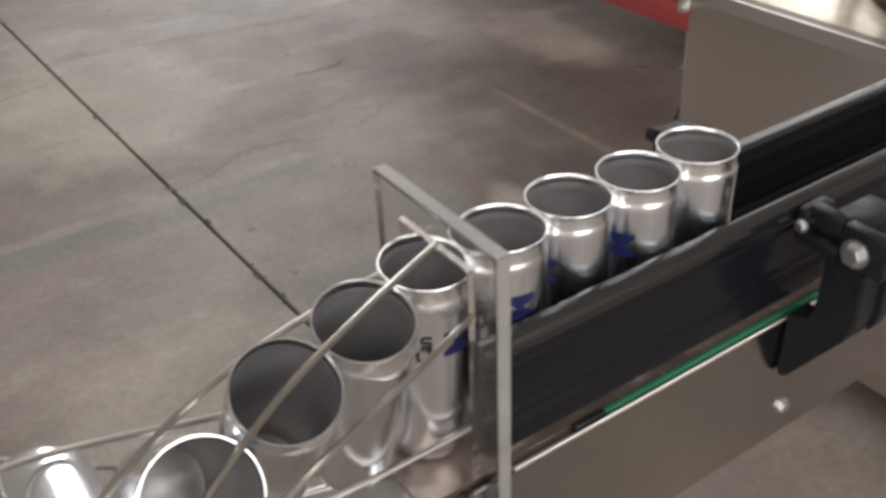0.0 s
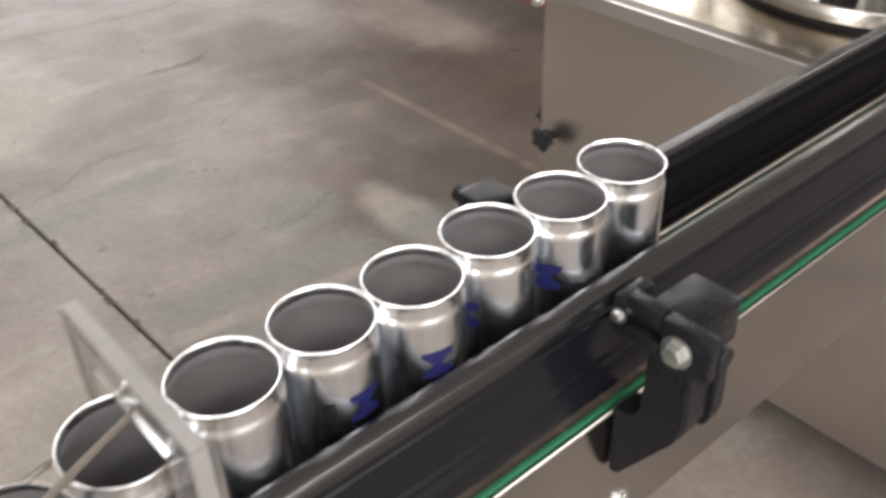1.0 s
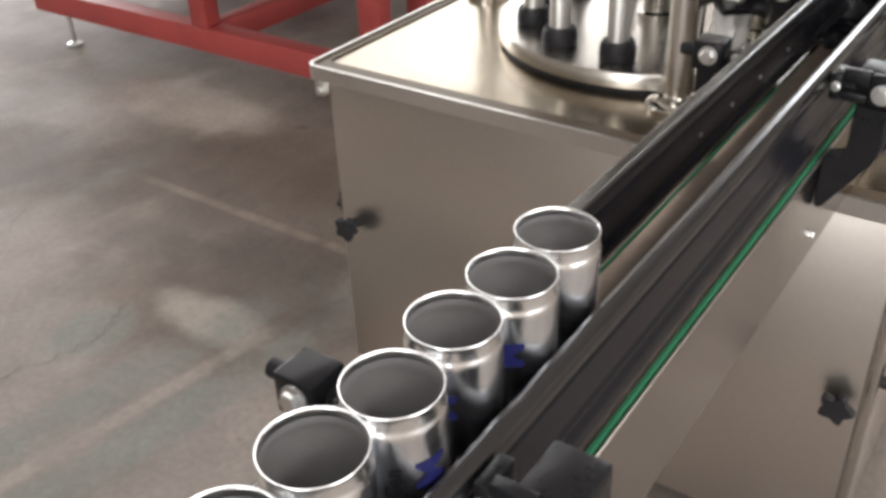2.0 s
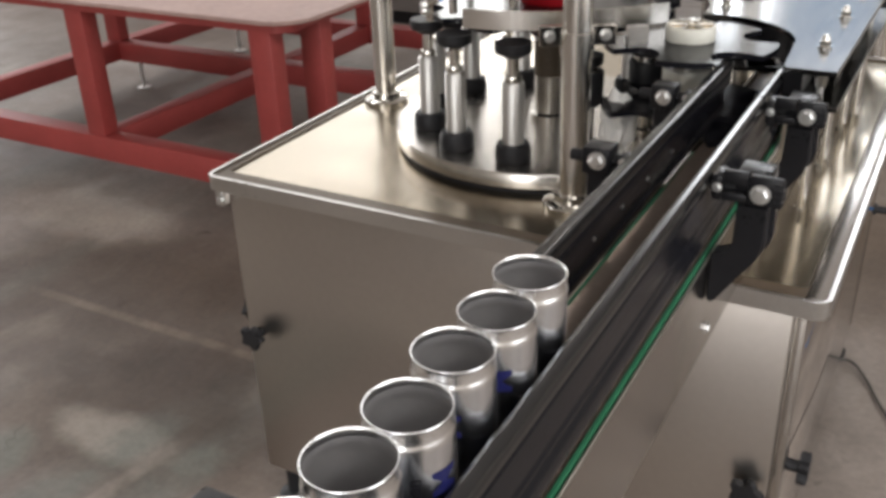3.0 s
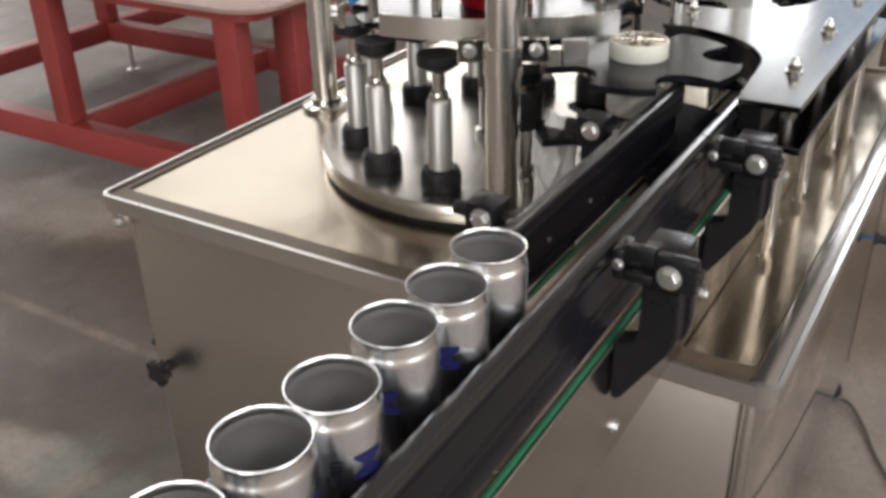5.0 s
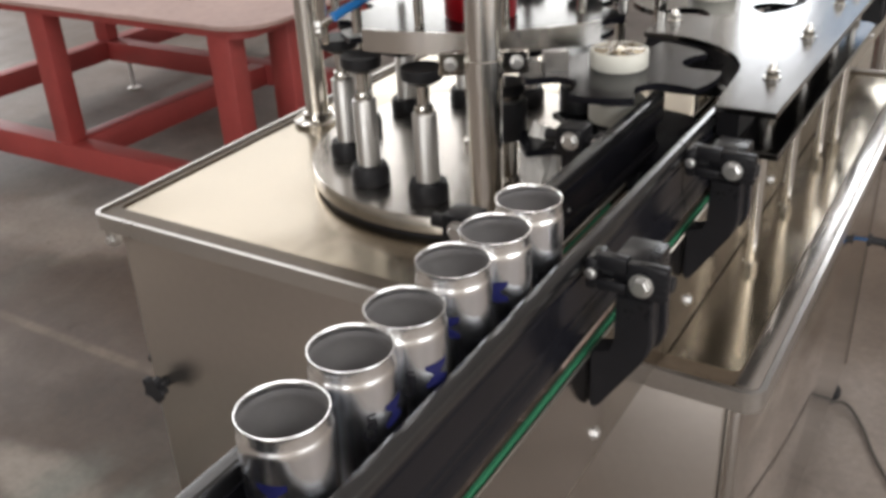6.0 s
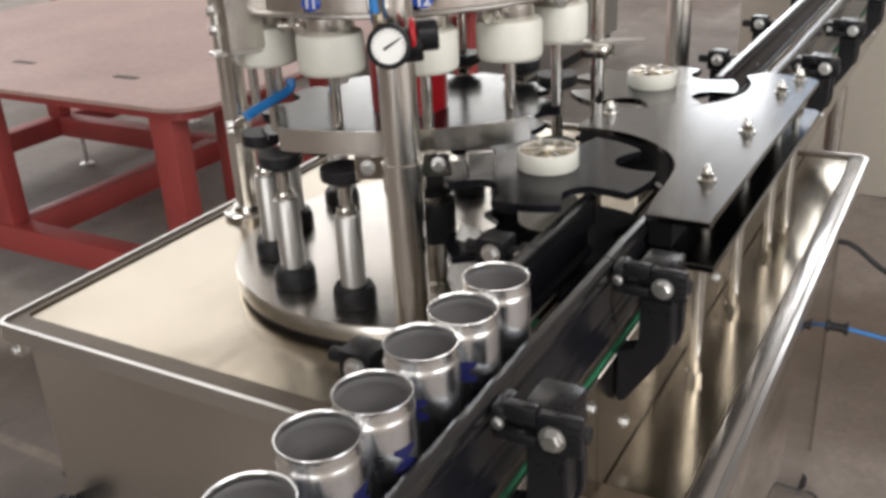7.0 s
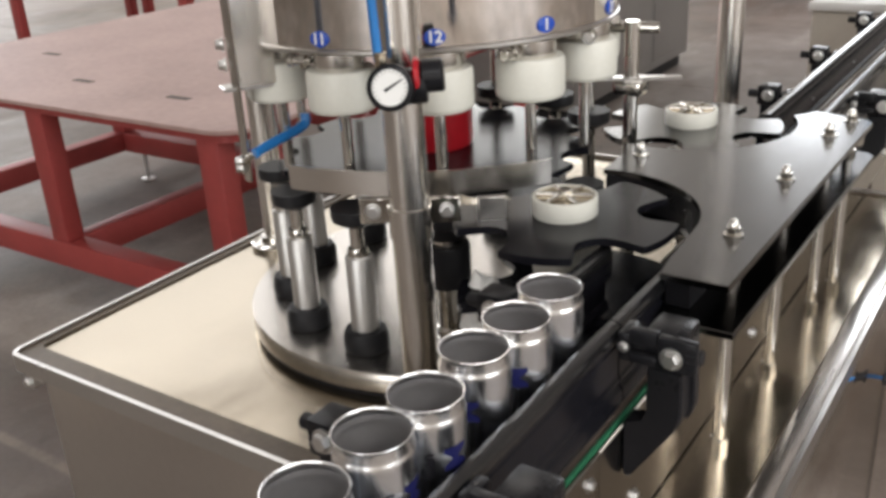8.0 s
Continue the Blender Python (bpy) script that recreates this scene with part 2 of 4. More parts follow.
RED_GLOSS = material("bright_red_plastic", (0.42, 0.012, 0.02), 0.3, 0, 0.1)
BLUE = material("blue_plastic", (0.015, 0.17, 0.48), 0.35, 0, 0.1, 30, 200, 0.04)
BADGE = material("blue_badge", (0.01, 0.07, 0.45), 0.35, 0, 0.05)
WHITE = material("white_enamel", (0.80, 0.80, 0.78), 0.35, 0, 0.04)
BEIGE = material("beige_paint", (0.46, 0.42, 0.36), 0.55, 0, 0.08, 2, 40, 0.05)
GREY_MACHINE = material("grey_machine_steel", (0.34, 0.33, 0.32), 0.4, 0.6, 0.1, 2, 60, 0.05)
WALL = material("plaster_wall", (0.62, 0.59, 0.54), 0.8, 0, 0.1, 0.8, 20, 0.1)
ROOF = material("roof_sheet", (0.64, 0.62, 0.60), 0.6, 0, 0.1, 0.6, 20, 0.1)
COLUMN = material("dark_column_paint", (0.07, 0.075, 0.09), 0.5, 0, 0.2, 2, 40, 0.1)
CABLE = material("dark_cable", (0.085, 0.075, 0.066), 0.55, 0, 0.1)
WIRE = material("bright_wire", (0.46, 0.43, 0.39), 0.32, 1.0, 0.1, 40, 300, 0.03)
BRASS = material("warm_steel_hub", (0.66, 0.58, 0.45), 0.2, 1.0, 0.08, 40, 200, 0.03)

# ---------------------------------------------------------------- building helpers


def thing(name, at=(0, 0, 0), label="", category="", group="", kind=""):
    ob = new(name)
    ob.empty_display_size = 0.05
    ob.location = at
    return tagged(ob, label, category, group, kind)


def origin_of(ob):
    while ob.parent:
        ob = ob.parent
    return Vector(ob.location)


def part(name, bm, mat, parent=None, label="", angle=38):
    """Links a bmesh as one mesh object; its points are in world metres while the thing is built."""
    if parent is not None:
        bmesh.ops.translate(bm, verts=bm.verts, vec=-origin_of(parent))
    bmesh.ops.recalc_face_normals(bm, faces=bm.faces)
    me = bpy.data.meshes.new(name)
    bm.to_mesh(me)
    bm.free()
    me.materials.append(mat)
    for p in me.polygons:
        p.use_smooth = True
    me.set_sharp_from_angle(angle=radians(angle))
    ob = new(name, me)
    ob.parent = parent
    return tagged(ob, label)


def solid(name, bm, mat, at=(0, 0, 0), **tags):
    """A thing that is one mesh."""
    bmesh.ops.translate(bm, verts=bm.verts, vec=-Vector(at))
    ob = part(name, bm, mat)
    ob.location = at
    return tagged(ob, **tags)


def box(x0, x1, y0, y1, z0, z1, bevel=0.0, seg=2, bm=None):
    out = bm or bmesh.new()
    r = bmesh.ops.create_cube(out, size=1, matrix=Matrix.Translation(((x0 + x1) / 2, (y0 + y1) / 2, (z0 + z1) / 2)) @ Matrix.Diagonal((x1 - x0, y1 - y0, z1 - z0, 1)))
    if bevel:
        edges = list({e for v in r["verts"] for e in v.link_edges})
        bmesh.ops.bevel(out, geom=edges, offset=bevel, segments=seg, affect="EDGES", profile=0.5)
    return out


def lathe(profile, at=(0, 0, 0), seg=40, bm=None, turn=None):
    """Turns (radius, height) pairs round the upright axis through at."""
    out = bm or bmesh.new()
    rings = []
    m = Matrix.Translation(at) @ (turn or Matrix())
    for r, z in profile:
        if r < 1e-6:
            rings.append([out.verts.new(m @ Vector((0, 0, z)))])
        else:
            rings.append([out.verts.new(m @ Vector((r * math.cos(2 * math.pi * k / seg), r * math.sin(2 * math.pi * k / seg), z))) for k in range(seg)])
    for a, b in zip(rings, rings[1:]):
        for k in range(seg):
            j = (k + 1) % seg
            ring = ([a[0]] if len(a) == 1 else [a[k], a[j]]) + ([b[0]] if len(b) == 1 else [b[j], b[k]])
            if len(ring) > 2:
                out.faces.new(ring)
    return out


def rod(p0, p1, r, seg=20, bm=None, bevel=0.0):
    p0, p1 = Vector(p0), Vector(p1)
    h = (p1 - p0).length
    q = (p1 - p0).to_track_quat("Z", "Y").to_matrix().to_4x4()
    c = min(bevel or r * 0.12, h * 0.3)
    return lathe([(0, 0), (r - c, 0), (r, c), (r, h - c), (r - c, h), (0, h)], p0, seg, bm, q)


def prism(points, lo, hi, axis="z", bevel=0.0, bm=None):
    """A flat outline drawn through a thickness along an axis. Outline in the other two axes, in order."""
    out = bm or bmesh.new()

    def place(p, h):
        return {"z": (p[0], p[1], h), "y": (p[0], h, p[1]), "x": (h, p[0], p[1])}[axis]

    a = [out.verts.new(place(p, lo)) for p in points]
    b = [out.verts.new(place(p, hi)) for p in points]
    n = len(points)
    faces = [out.faces.new(a[::-1]), out.faces.new(b)]
    for k in range(n):
        faces.append(out.faces.new((a[k], a[(k + 1) % n], b[(k + 1) % n], b[k])))
    if bevel:
        edges = list({e for f in faces[:2] for e in f.edges})
        bmesh.ops.bevel(out, geom=edges, offset=bevel, segments=1, affect="EDGES")
    return out


def tube(points, r, seg=10, bm=None):
    """A round bar along a line of points."""
    out = bm or bmesh.new()
    pts = [Vector(p) for p in points]
    rings = []
    side = Vector((0, 0, 1))
    for k, p in enumerate(pts):
        d = (pts[min(k + 1, len(pts) - 1)] - pts[max(k - 1, 0)]).normalized()
        u = d.cross(side)
        if u.length < 1e-3:
            u = d.cross(Vector((1, 0, 0)))
        u.normalize()
        w = u.cross(d)
        rings.append([out.verts.new(p + r * (math.cos(2 * math.pi * j / seg) * u + math.sin(2 * math.pi * j / seg) * w)) for j in range(seg)])
    for a, b in zip(rings, rings[1:]):
        for j in range(seg):
            out.faces.new((a[j], a[(j + 1) % seg], b[(j + 1) % seg], b[j]))
    out.faces.new(rings[0][::-1])
    out.faces.new(rings[-1])
    return out


def smooth_line(points, steps=8):
    """Catmull-Rom line through points."""
    p = [Vector(q) for q in points]
    p = [2 * p[0] - p[1]] + p + [2 * p[-1] - p[-2]]
    out = []
    for a, b, c, d in zip(p, p[1:], p[2:], p[3:]):
        for k in range(steps):
            t = k / steps
            out.append(0.5 * (2 * b + (c - a) * t + (2 * a - 5 * b + 4 * c - d) * t * t + (3 * b - a - 3 * c + d) * t ** 3))
    out.append(p[-2])
    return out


def hex_bolt(centre, way, r=0.0085, h=0.006):
    """A hexagon head with a chamfered face and a washer, looking along way."""
    q = Vector(way).to_track_quat("Z", "Y").to_matrix().to_4x4()
    bm = bmesh.new()
    lathe([(0, 0), (r * 1.02, 0), (r * 1.02, h * 0.8), (r * 0.85, h), (0, h)], centre, 6, bm, q)
    lathe([(0, -0.0015), (r * 1.35, -0.0015), (r * 1.35, 0.0003), (0, 0.0003)], centre, 24, bm, q)
    return bm


def dome_nut(centre, r=0.0064, h=0.017):
    bm = bmesh.new()
    lathe([(0, 0), (r * 1.5, 0), (r * 1.5, 0.002), (0, 0.002)], centre, 24, bm)
    lathe([(0, 0.002), (r * 1.05, 0.002), (r * 1.05, h * 0.5), (r * 0.8, h * 0.52), (r * 0.72, h * 0.8), (r * 0.4, h * 0.97), (0, h)], centre, 6, bm)
    lathe([(r * 0.8, h * 0.5), (r * 0.76, h * 0.75), (r * 0.5, h * 0.95), (0, h)], centre, 18, bm)
    return bm


# ---------------------------------------------------------------- hall
HALL = (-16.0, 12.0, -14.0, 20.0, 7.0)


def hall():
    x0, x1, y0, y1, h = HALL
    floor = tagged(new("floor"), "worn grey-brown concrete workshop floor with stains and a sawn joint", "floor", kind="structure")
    part("slab_bed", box(x0, x1, y0, y1, -0.25, -0.03), JOINT, floor)
    def joint(x, gap):
        return -0.425 + 0.0315 * x + gap

    part("slab", prism([(x0, y0), (x1, y0), (x1, joint(x1, -0.0042)), (x0, joint(x0, -0.0042))], -0.03, 0.0, "z", 0.003), CONCRETE, floor)
    part("slab", prism([(x0, joint(x0, 0.0042)), (x1, joint(x1, 0.0042)), (x1, 4.6), (x0, 4.6)], -0.03, 0.0, "z", 0.003), CONCRETE, floor)
    for a, b in ((4.608, 9.7), (9.708, y1)):
        part("slab", box(x0, x1, a, b, -0.03, 0.0, 0.003, 1), CONCRETE, floor)
    # hairline cracks and a rusty drag mark, proud by less than a hair
    rng = random.Random(4)
    for line, w in (([(-3.10, -0.49), (-3.03, -0.1), (-2.93, 0.4), (-3.0, 0.9)], 0.005), ([(-2.42, 0.13), (-2.40, 0.24), (-2.43, 0.35)], 0.009),
                    ([(-3.6, 0.9), (-2.9, 1.0), (-2.3, 0.95)], 0.004),
                    ([(-1.9, -0.45), (-2.0, -0.2), (-1.93, 0.05), (-2.05, 0.3)], 0.003), ([(-1.45, -0.2), (-1.38, 0.0), (-1.44, 0.15)], 0.003), ([(-2.9, -1.3), (-2.82, -0.9), (-2.9, -0.55)], 0.004)):
        pts = smooth_line([(x, y, 0) for x, y in line], 9)
        bm = bmesh.new()
        prev = None
        for k, p in enumerate(pts):
            wob = rng.uniform(-0.012, 0.012)
            ww = w * rng.uniform(0.35, 1.0) * (0.25 if k in (0, len(pts) - 1) else 1)
            pair = [bm.verts.new((p.x + wob - ww / 2, p.y, 0.0012)), bm.verts.new((p.x + wob + ww / 2, p.y, 0.0012))]
            if prev:
                bm.faces.new((prev[0], prev[1], pair[1], pair[0]))
            prev = pair
        part("crack", bm, CRACK, floor)
    # chipped edges along the sawn joint
    for k in range(60):
        cx = rng.uniform(-4.6, -0.3)
        cy = joint(cx, rng.choice((-1, 1)) * rng.uniform(0.002, 0.008))
        a, b = rng.uniform(0.006, 0.028), rng.uniform(0.003, 0.010)
        bm = bmesh.new()
        bm.faces.new([bm.verts.new((cx + a * rng.uniform(0.6, 1.0) * math.cos(w), cy + b * rng.uniform(0.5, 1.0) * math.sin(w), 0.0012)) for w in (0, 0.9, 1.8, 2.6, 3.5, 4.4, 5.4)])
        part("chip", bm, CRACK, floor)
    walls = (("wall_west", box(x0 - 0.3, x0, y0, 2.5, 0, h)), ("wall_west_end", box(x0 - 0.3, x0, 9.5, y1, 0, h)), ("wall_west_lintel", box(x0 - 0.3, x0, 2.5, 9.5, 4.9, h)),
             ("wall_east", box(x1, x1 + 0.3, y0, -5.0, 0, h)), ("wall_east_end", box(x1, x1 + 0.3, 3.0, y1, 0, h)), ("wall_east_lintel", box(x1, x1 + 0.3, -5.0, 3.0, 5.2, h)),
             ("wall_south", box(x0, -0.5, y0 - 0.3, y0, 0, h)), ("wall_south_end", box(6.5, x1, y0 - 0.3, y0, 0, h)), ("wall_south_lintel", box(-0.5, 6.5, y0 - 0.3, y0, 4.9, h)),
             ("wall_north", box(x0, -15.0, y1, y1 + 0.3, 0, h)), ("wall_north_sill", box(-15.0, -8.0, y1, y1 + 0.3, 0, 3.8)), ("wall_north_head", box(-15.0, -8.0, y1, y1 + 0.3, 6.2, h)), ("wall_north_pier", box(-8.0, -5.2, y1, y1 + 0.3, 0, h)), ("wall_north_jamb", box(-3.5, -3.3, y1, y1 + 0.3, 0, h)), ("wall_north_base", box(-3.3, -1.3, y1, y1 + 0.3, 0, 4.4)), ("wall_north_top", box(-3.3, -1.3, y1, y1 + 0.3, 6.8, h)), ("wall_north_end", box(-1.3, x1, y1, y1 + 0.3, 0, h)), ("wall_north_lintel", box(-5.2, -3.5, y1, y1 + 0.3, 6.55, h)))
    for name, bm in walls:
        tagged(part(name, bm, WALL), "plain plastered hall wall", "wall", kind="structure")
    # roof bays between and beyond the skylight strips
    bm = bmesh.new()
    edge = x0 - 0.3
    for x, ya, yb, _ in SKYLIGHTS:
        box(edge, x - 0.65, y0 - 0.3, y1 + 0.3, h, h + 0.15, bm=bm)
        box(x - 0.65, x + 0.65, y0 - 0.3, ya, h, h + 0.15, bm=bm)
        box(x - 0.65, x + 0.65, yb, y1 + 0.3, h, h + 0.15, bm=bm)
        edge = x + 0.65
    box(edge, x1 + 0.3, y0 - 0.3, y1 + 0.3, h, h + 0.15, bm=bm)
    tagged(part("ceiling", bm, ROOF), "sheet metal hall roof with skylight strips", "ceiling", kind="structure")


hall()


def hall_column(x, y):
    """Unseen boxed column on a base plate, added for dark stripes in reflections."""
    h = HALL[4]
    c = tagged(new("column"), "unseen dark boxed column added for stripes in the reflections", "column", "hall columns", "structure")
    part("shaft", box(x - 0.16, x + 0.16, y - 0.16, y + 0.16, 0.0205, h - 0.002, 0.02), COLUMN, c)
    part("base_plate", box(x - 0.26, x + 0.26, y - 0.26, y + 0.26, 0.0005, 0.02, 0.004), COLUMN, c)


# added out of view so that the polished shell mirrors dark uprights
for spot in ((1.25, -4.1), (-2.6, -4.1), (5.1, -4.1)):
    hall_column(*spot)

# ---------------------------------------------------------------- cans
CAN_R, CAN_H = 0.0265, 0.134


def wrapped(name, text, size, angle, z, mat, can, label):
    """Printed letters laid round the can's wall, turned to read upwards."""
    cu = bpy.data.curves.new("letters", "FONT")
    cu.body, cu.size, cu.align_x, cu.align_y, cu.offset = text, size, "CENTER", "CENTER", size * 0.02
    tmp = new("letters", cu)
    me = bpy.data.meshes.new_from_object(tmp.evaluated_get(bpy.context.evaluated_depsgraph_get()))
    bpy.data.objects.remove(tmp)
    bm = bmesh.new()
    bm.from_mesh(me)
    bpy.data.meshes.remove(me)
    bmesh.ops.triangulate(bm, faces=bm.faces)
    bmesh.ops.subdivide_edges(bm, edges=[e for e in bm.edges if e.calc_length() > 0.004], cuts=3, use_grid_fill=True)
    for v in bm.verts:
        a = radians(angle) - v.co.y / CAN_R
        v.co = Vector(((CAN_R + 0.0003) * math.cos(a), (CAN_R + 0.0003) * math.sin(a), z + v.co.x))
    part(name, bm, mat, can, label)


def build_can():
    can = thing("drink_can", (0, 0, 0), "open empty aluminium drink can standing in a row", "can", "cans on the conveyor")
    outer = [(0, 0.009), (0.014, 0.007), (0.0195, 0.002), (0.0205, 0.0), (0.0215, 0.0006), (0.0235, 0.005), (0.0260, 0.012), (CAN_R, 0.016), (CAN_R, 0.018), (CAN_R, 0.06), (CAN_R, 0.1195)]
    part("body", lathe(outer, seg=56), ALU, can)
    part("shoulder", lathe([(CAN_R, 0.1195), (0.0265, 0.1215), (0.0263, 0.1226), (0.02590, 0.1238), (0.02560, 0.1248), (0.02545, 0.1264), (0.02540, 0.1300)], seg=56), ALU_SATIN, can, "bright tapered neck")
    part("flange", lathe([(0.02540, 0.1300), (0.02540, 0.1318), (0.0256, 0.1328), (0.0259, 0.1333), (0.0260, 0.1337), (0.0258, 0.1341), (0.0253, 0.1341), (0.0249, 0.1336), (0.0247, 0.1325), (0.0246, 0.1310), (0.0246, 0.1290)], seg=56), ALU_SATIN, can, "bright rolled rim")
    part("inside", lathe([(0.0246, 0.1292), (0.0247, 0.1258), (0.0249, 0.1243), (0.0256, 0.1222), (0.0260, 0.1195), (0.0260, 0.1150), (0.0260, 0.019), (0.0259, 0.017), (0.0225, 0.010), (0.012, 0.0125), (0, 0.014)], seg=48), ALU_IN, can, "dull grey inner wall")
    # lettering that reads up the wall
    wrapped("print", "M", 0.024, 0, 0.096, BLUE_INK, can, "dark blue printed letter")
    wrapped("lettering", "Can", 0.012, -44, 0.094, BLACK_INK, can, "small black printed word")
    return can


# place behind the first can at the start and at the end, side step, turn
CAN_ROW = ((0.0, 0.0, 0.000, 190), (0.0530, 0.0570, 0.0015, 300), (0.1055, 0.1110, -0.002, 290), (0.1580, 0.1770, 0.002, 348),
           (0.2105, 0.2295, -0.0015, 8), (0.2630, 0.2940, 0.001, 290), (0.3155, 0.418, -0.001, 300), (0.3680, 0.471, 0.001, 40), (0.4210, 0.524, 0.0, 330), (0.474, 0.577, 0, 200), (0.527, 0.630, 0, 100))
SPEED, LEAD, CHUTE = 0.1075, -0.655, -0.850
# the twist chute drifts sideways and climbs behind its end plate
DRIFT, RISE = 0.155, 0.075


def twist(back):
    """Lean of a can, in degrees, at a distance behind the chute's end plate."""
    return min(90.0, 250 * back + 1300 * max(0.0, back - 0.1) ** 2)


def can_pose(k, t):
    a, b, side, turn = CAN_ROW[k]
    grow = min(1, t / 5.5)
    y = LEAD + SPEED * t - (a + (b - a) * (grow * grow if k > 5 else grow))
    back = max(0.0, CHUTE - y)
    lean = twist(back)
    mid = BELT + CAN_H / 2 + 0.0005
    return Matrix.Translation((side + DRIFT * back, y, mid + RISE * back)) @ pose(0, 0, 0, 0, lean, 0) @ pose(0, 0, -CAN_H / 2, 0, 0, turn)


CANS = []


def cans():
    first = build_can()
    CANS.append(first)
    for k in range(1, len(CAN_ROW)):
        CANS.append(copy_thing(first, can_pose(k, 0)))
    first.matrix_basis = can_pose(0, 0)
    for k, c in enumerate(CANS):
        if k > 4:
            tagged(c, "open empty aluminium can leaning in the wire twist chute")


cans()

# ---------------------------------------------------------------- conveyor


def rail_outline(side, inner=0.0300):
    """Cross-section (x, z) of the black guide profile; side +1 is the camera's side."""
    p = [(inner, 0.832), (inner, 0.8985), (inner + 0.0100, 0.8985), (inner + 0.0100, 0.8950), (inner + 0.0086, 0.8940), (inner + 0.0086, 0.8905), (inner + 0.0100, 0.8895), (inner + 0.0100, 0.8600),
         (inner + 0.0120, 0.8575), (inner + 0.0120, 0.8540), (inner + 0.0105, 0.8520), (inner + 0.0142, 0.8480), (inner + 0.0150, 0.841), (inner + 0.0150, 0.8345), (inner + 0.012, 0.832)]
    return eased([(side * x, z) for x, z in p])


def cap_outline(side, width, inner=0.0300):
    """Rounded cap along the top of a guide rail."""
    p = [(inner, 0.8987), (inner, 0.9085), (inner + 0.0012, 0.9110), (inner + 0.0035, 0.9118), (inner + width - 0.005, 0.9110), (inner + width - 0.0015, 0.9082), (inner + width, 0.9045), (inner + width, 0.9005), (inner + width - 0.001, 0.8987)]
    return eased([(side * x, z) for x, z in p], 0.0008)


def eased(points, r=0.0011, n=3):
    """The outline with its corners rounded off."""
    out = []
    pts = [Vector(p) for p in points]
    for a, b, c in zip(pts[-1:] + pts[:-1], pts, pts[1:] + pts[:1]):
        d0, d1 = a - b, c - b
        k = min(r, 0.4 * d0.length, 0.4 * d1.length)
        p0, p1 = b + k * d0.normalized(), b + k * d1.normalized()
        for i in range(n + 1):
            t = i / n
            out.append(tuple((1 - t) ** 2 * p0 + 2 * t * (1 - t) * b + t * t * p1))
    return out


def inner_rail_outline():
    p = [(0.0300, 0.880), (0.0300, 0.8985), (0.0470, 0.8985), (0.0470, 0.840),
         (0.0345, 0.840), (0.0330, 0.843), (0.0330, 0.849), (0.0375, 0.853), (0.0375, 0.876), (0.0325, 0.878)]
    return eased([(-x, z) for x, z in p])


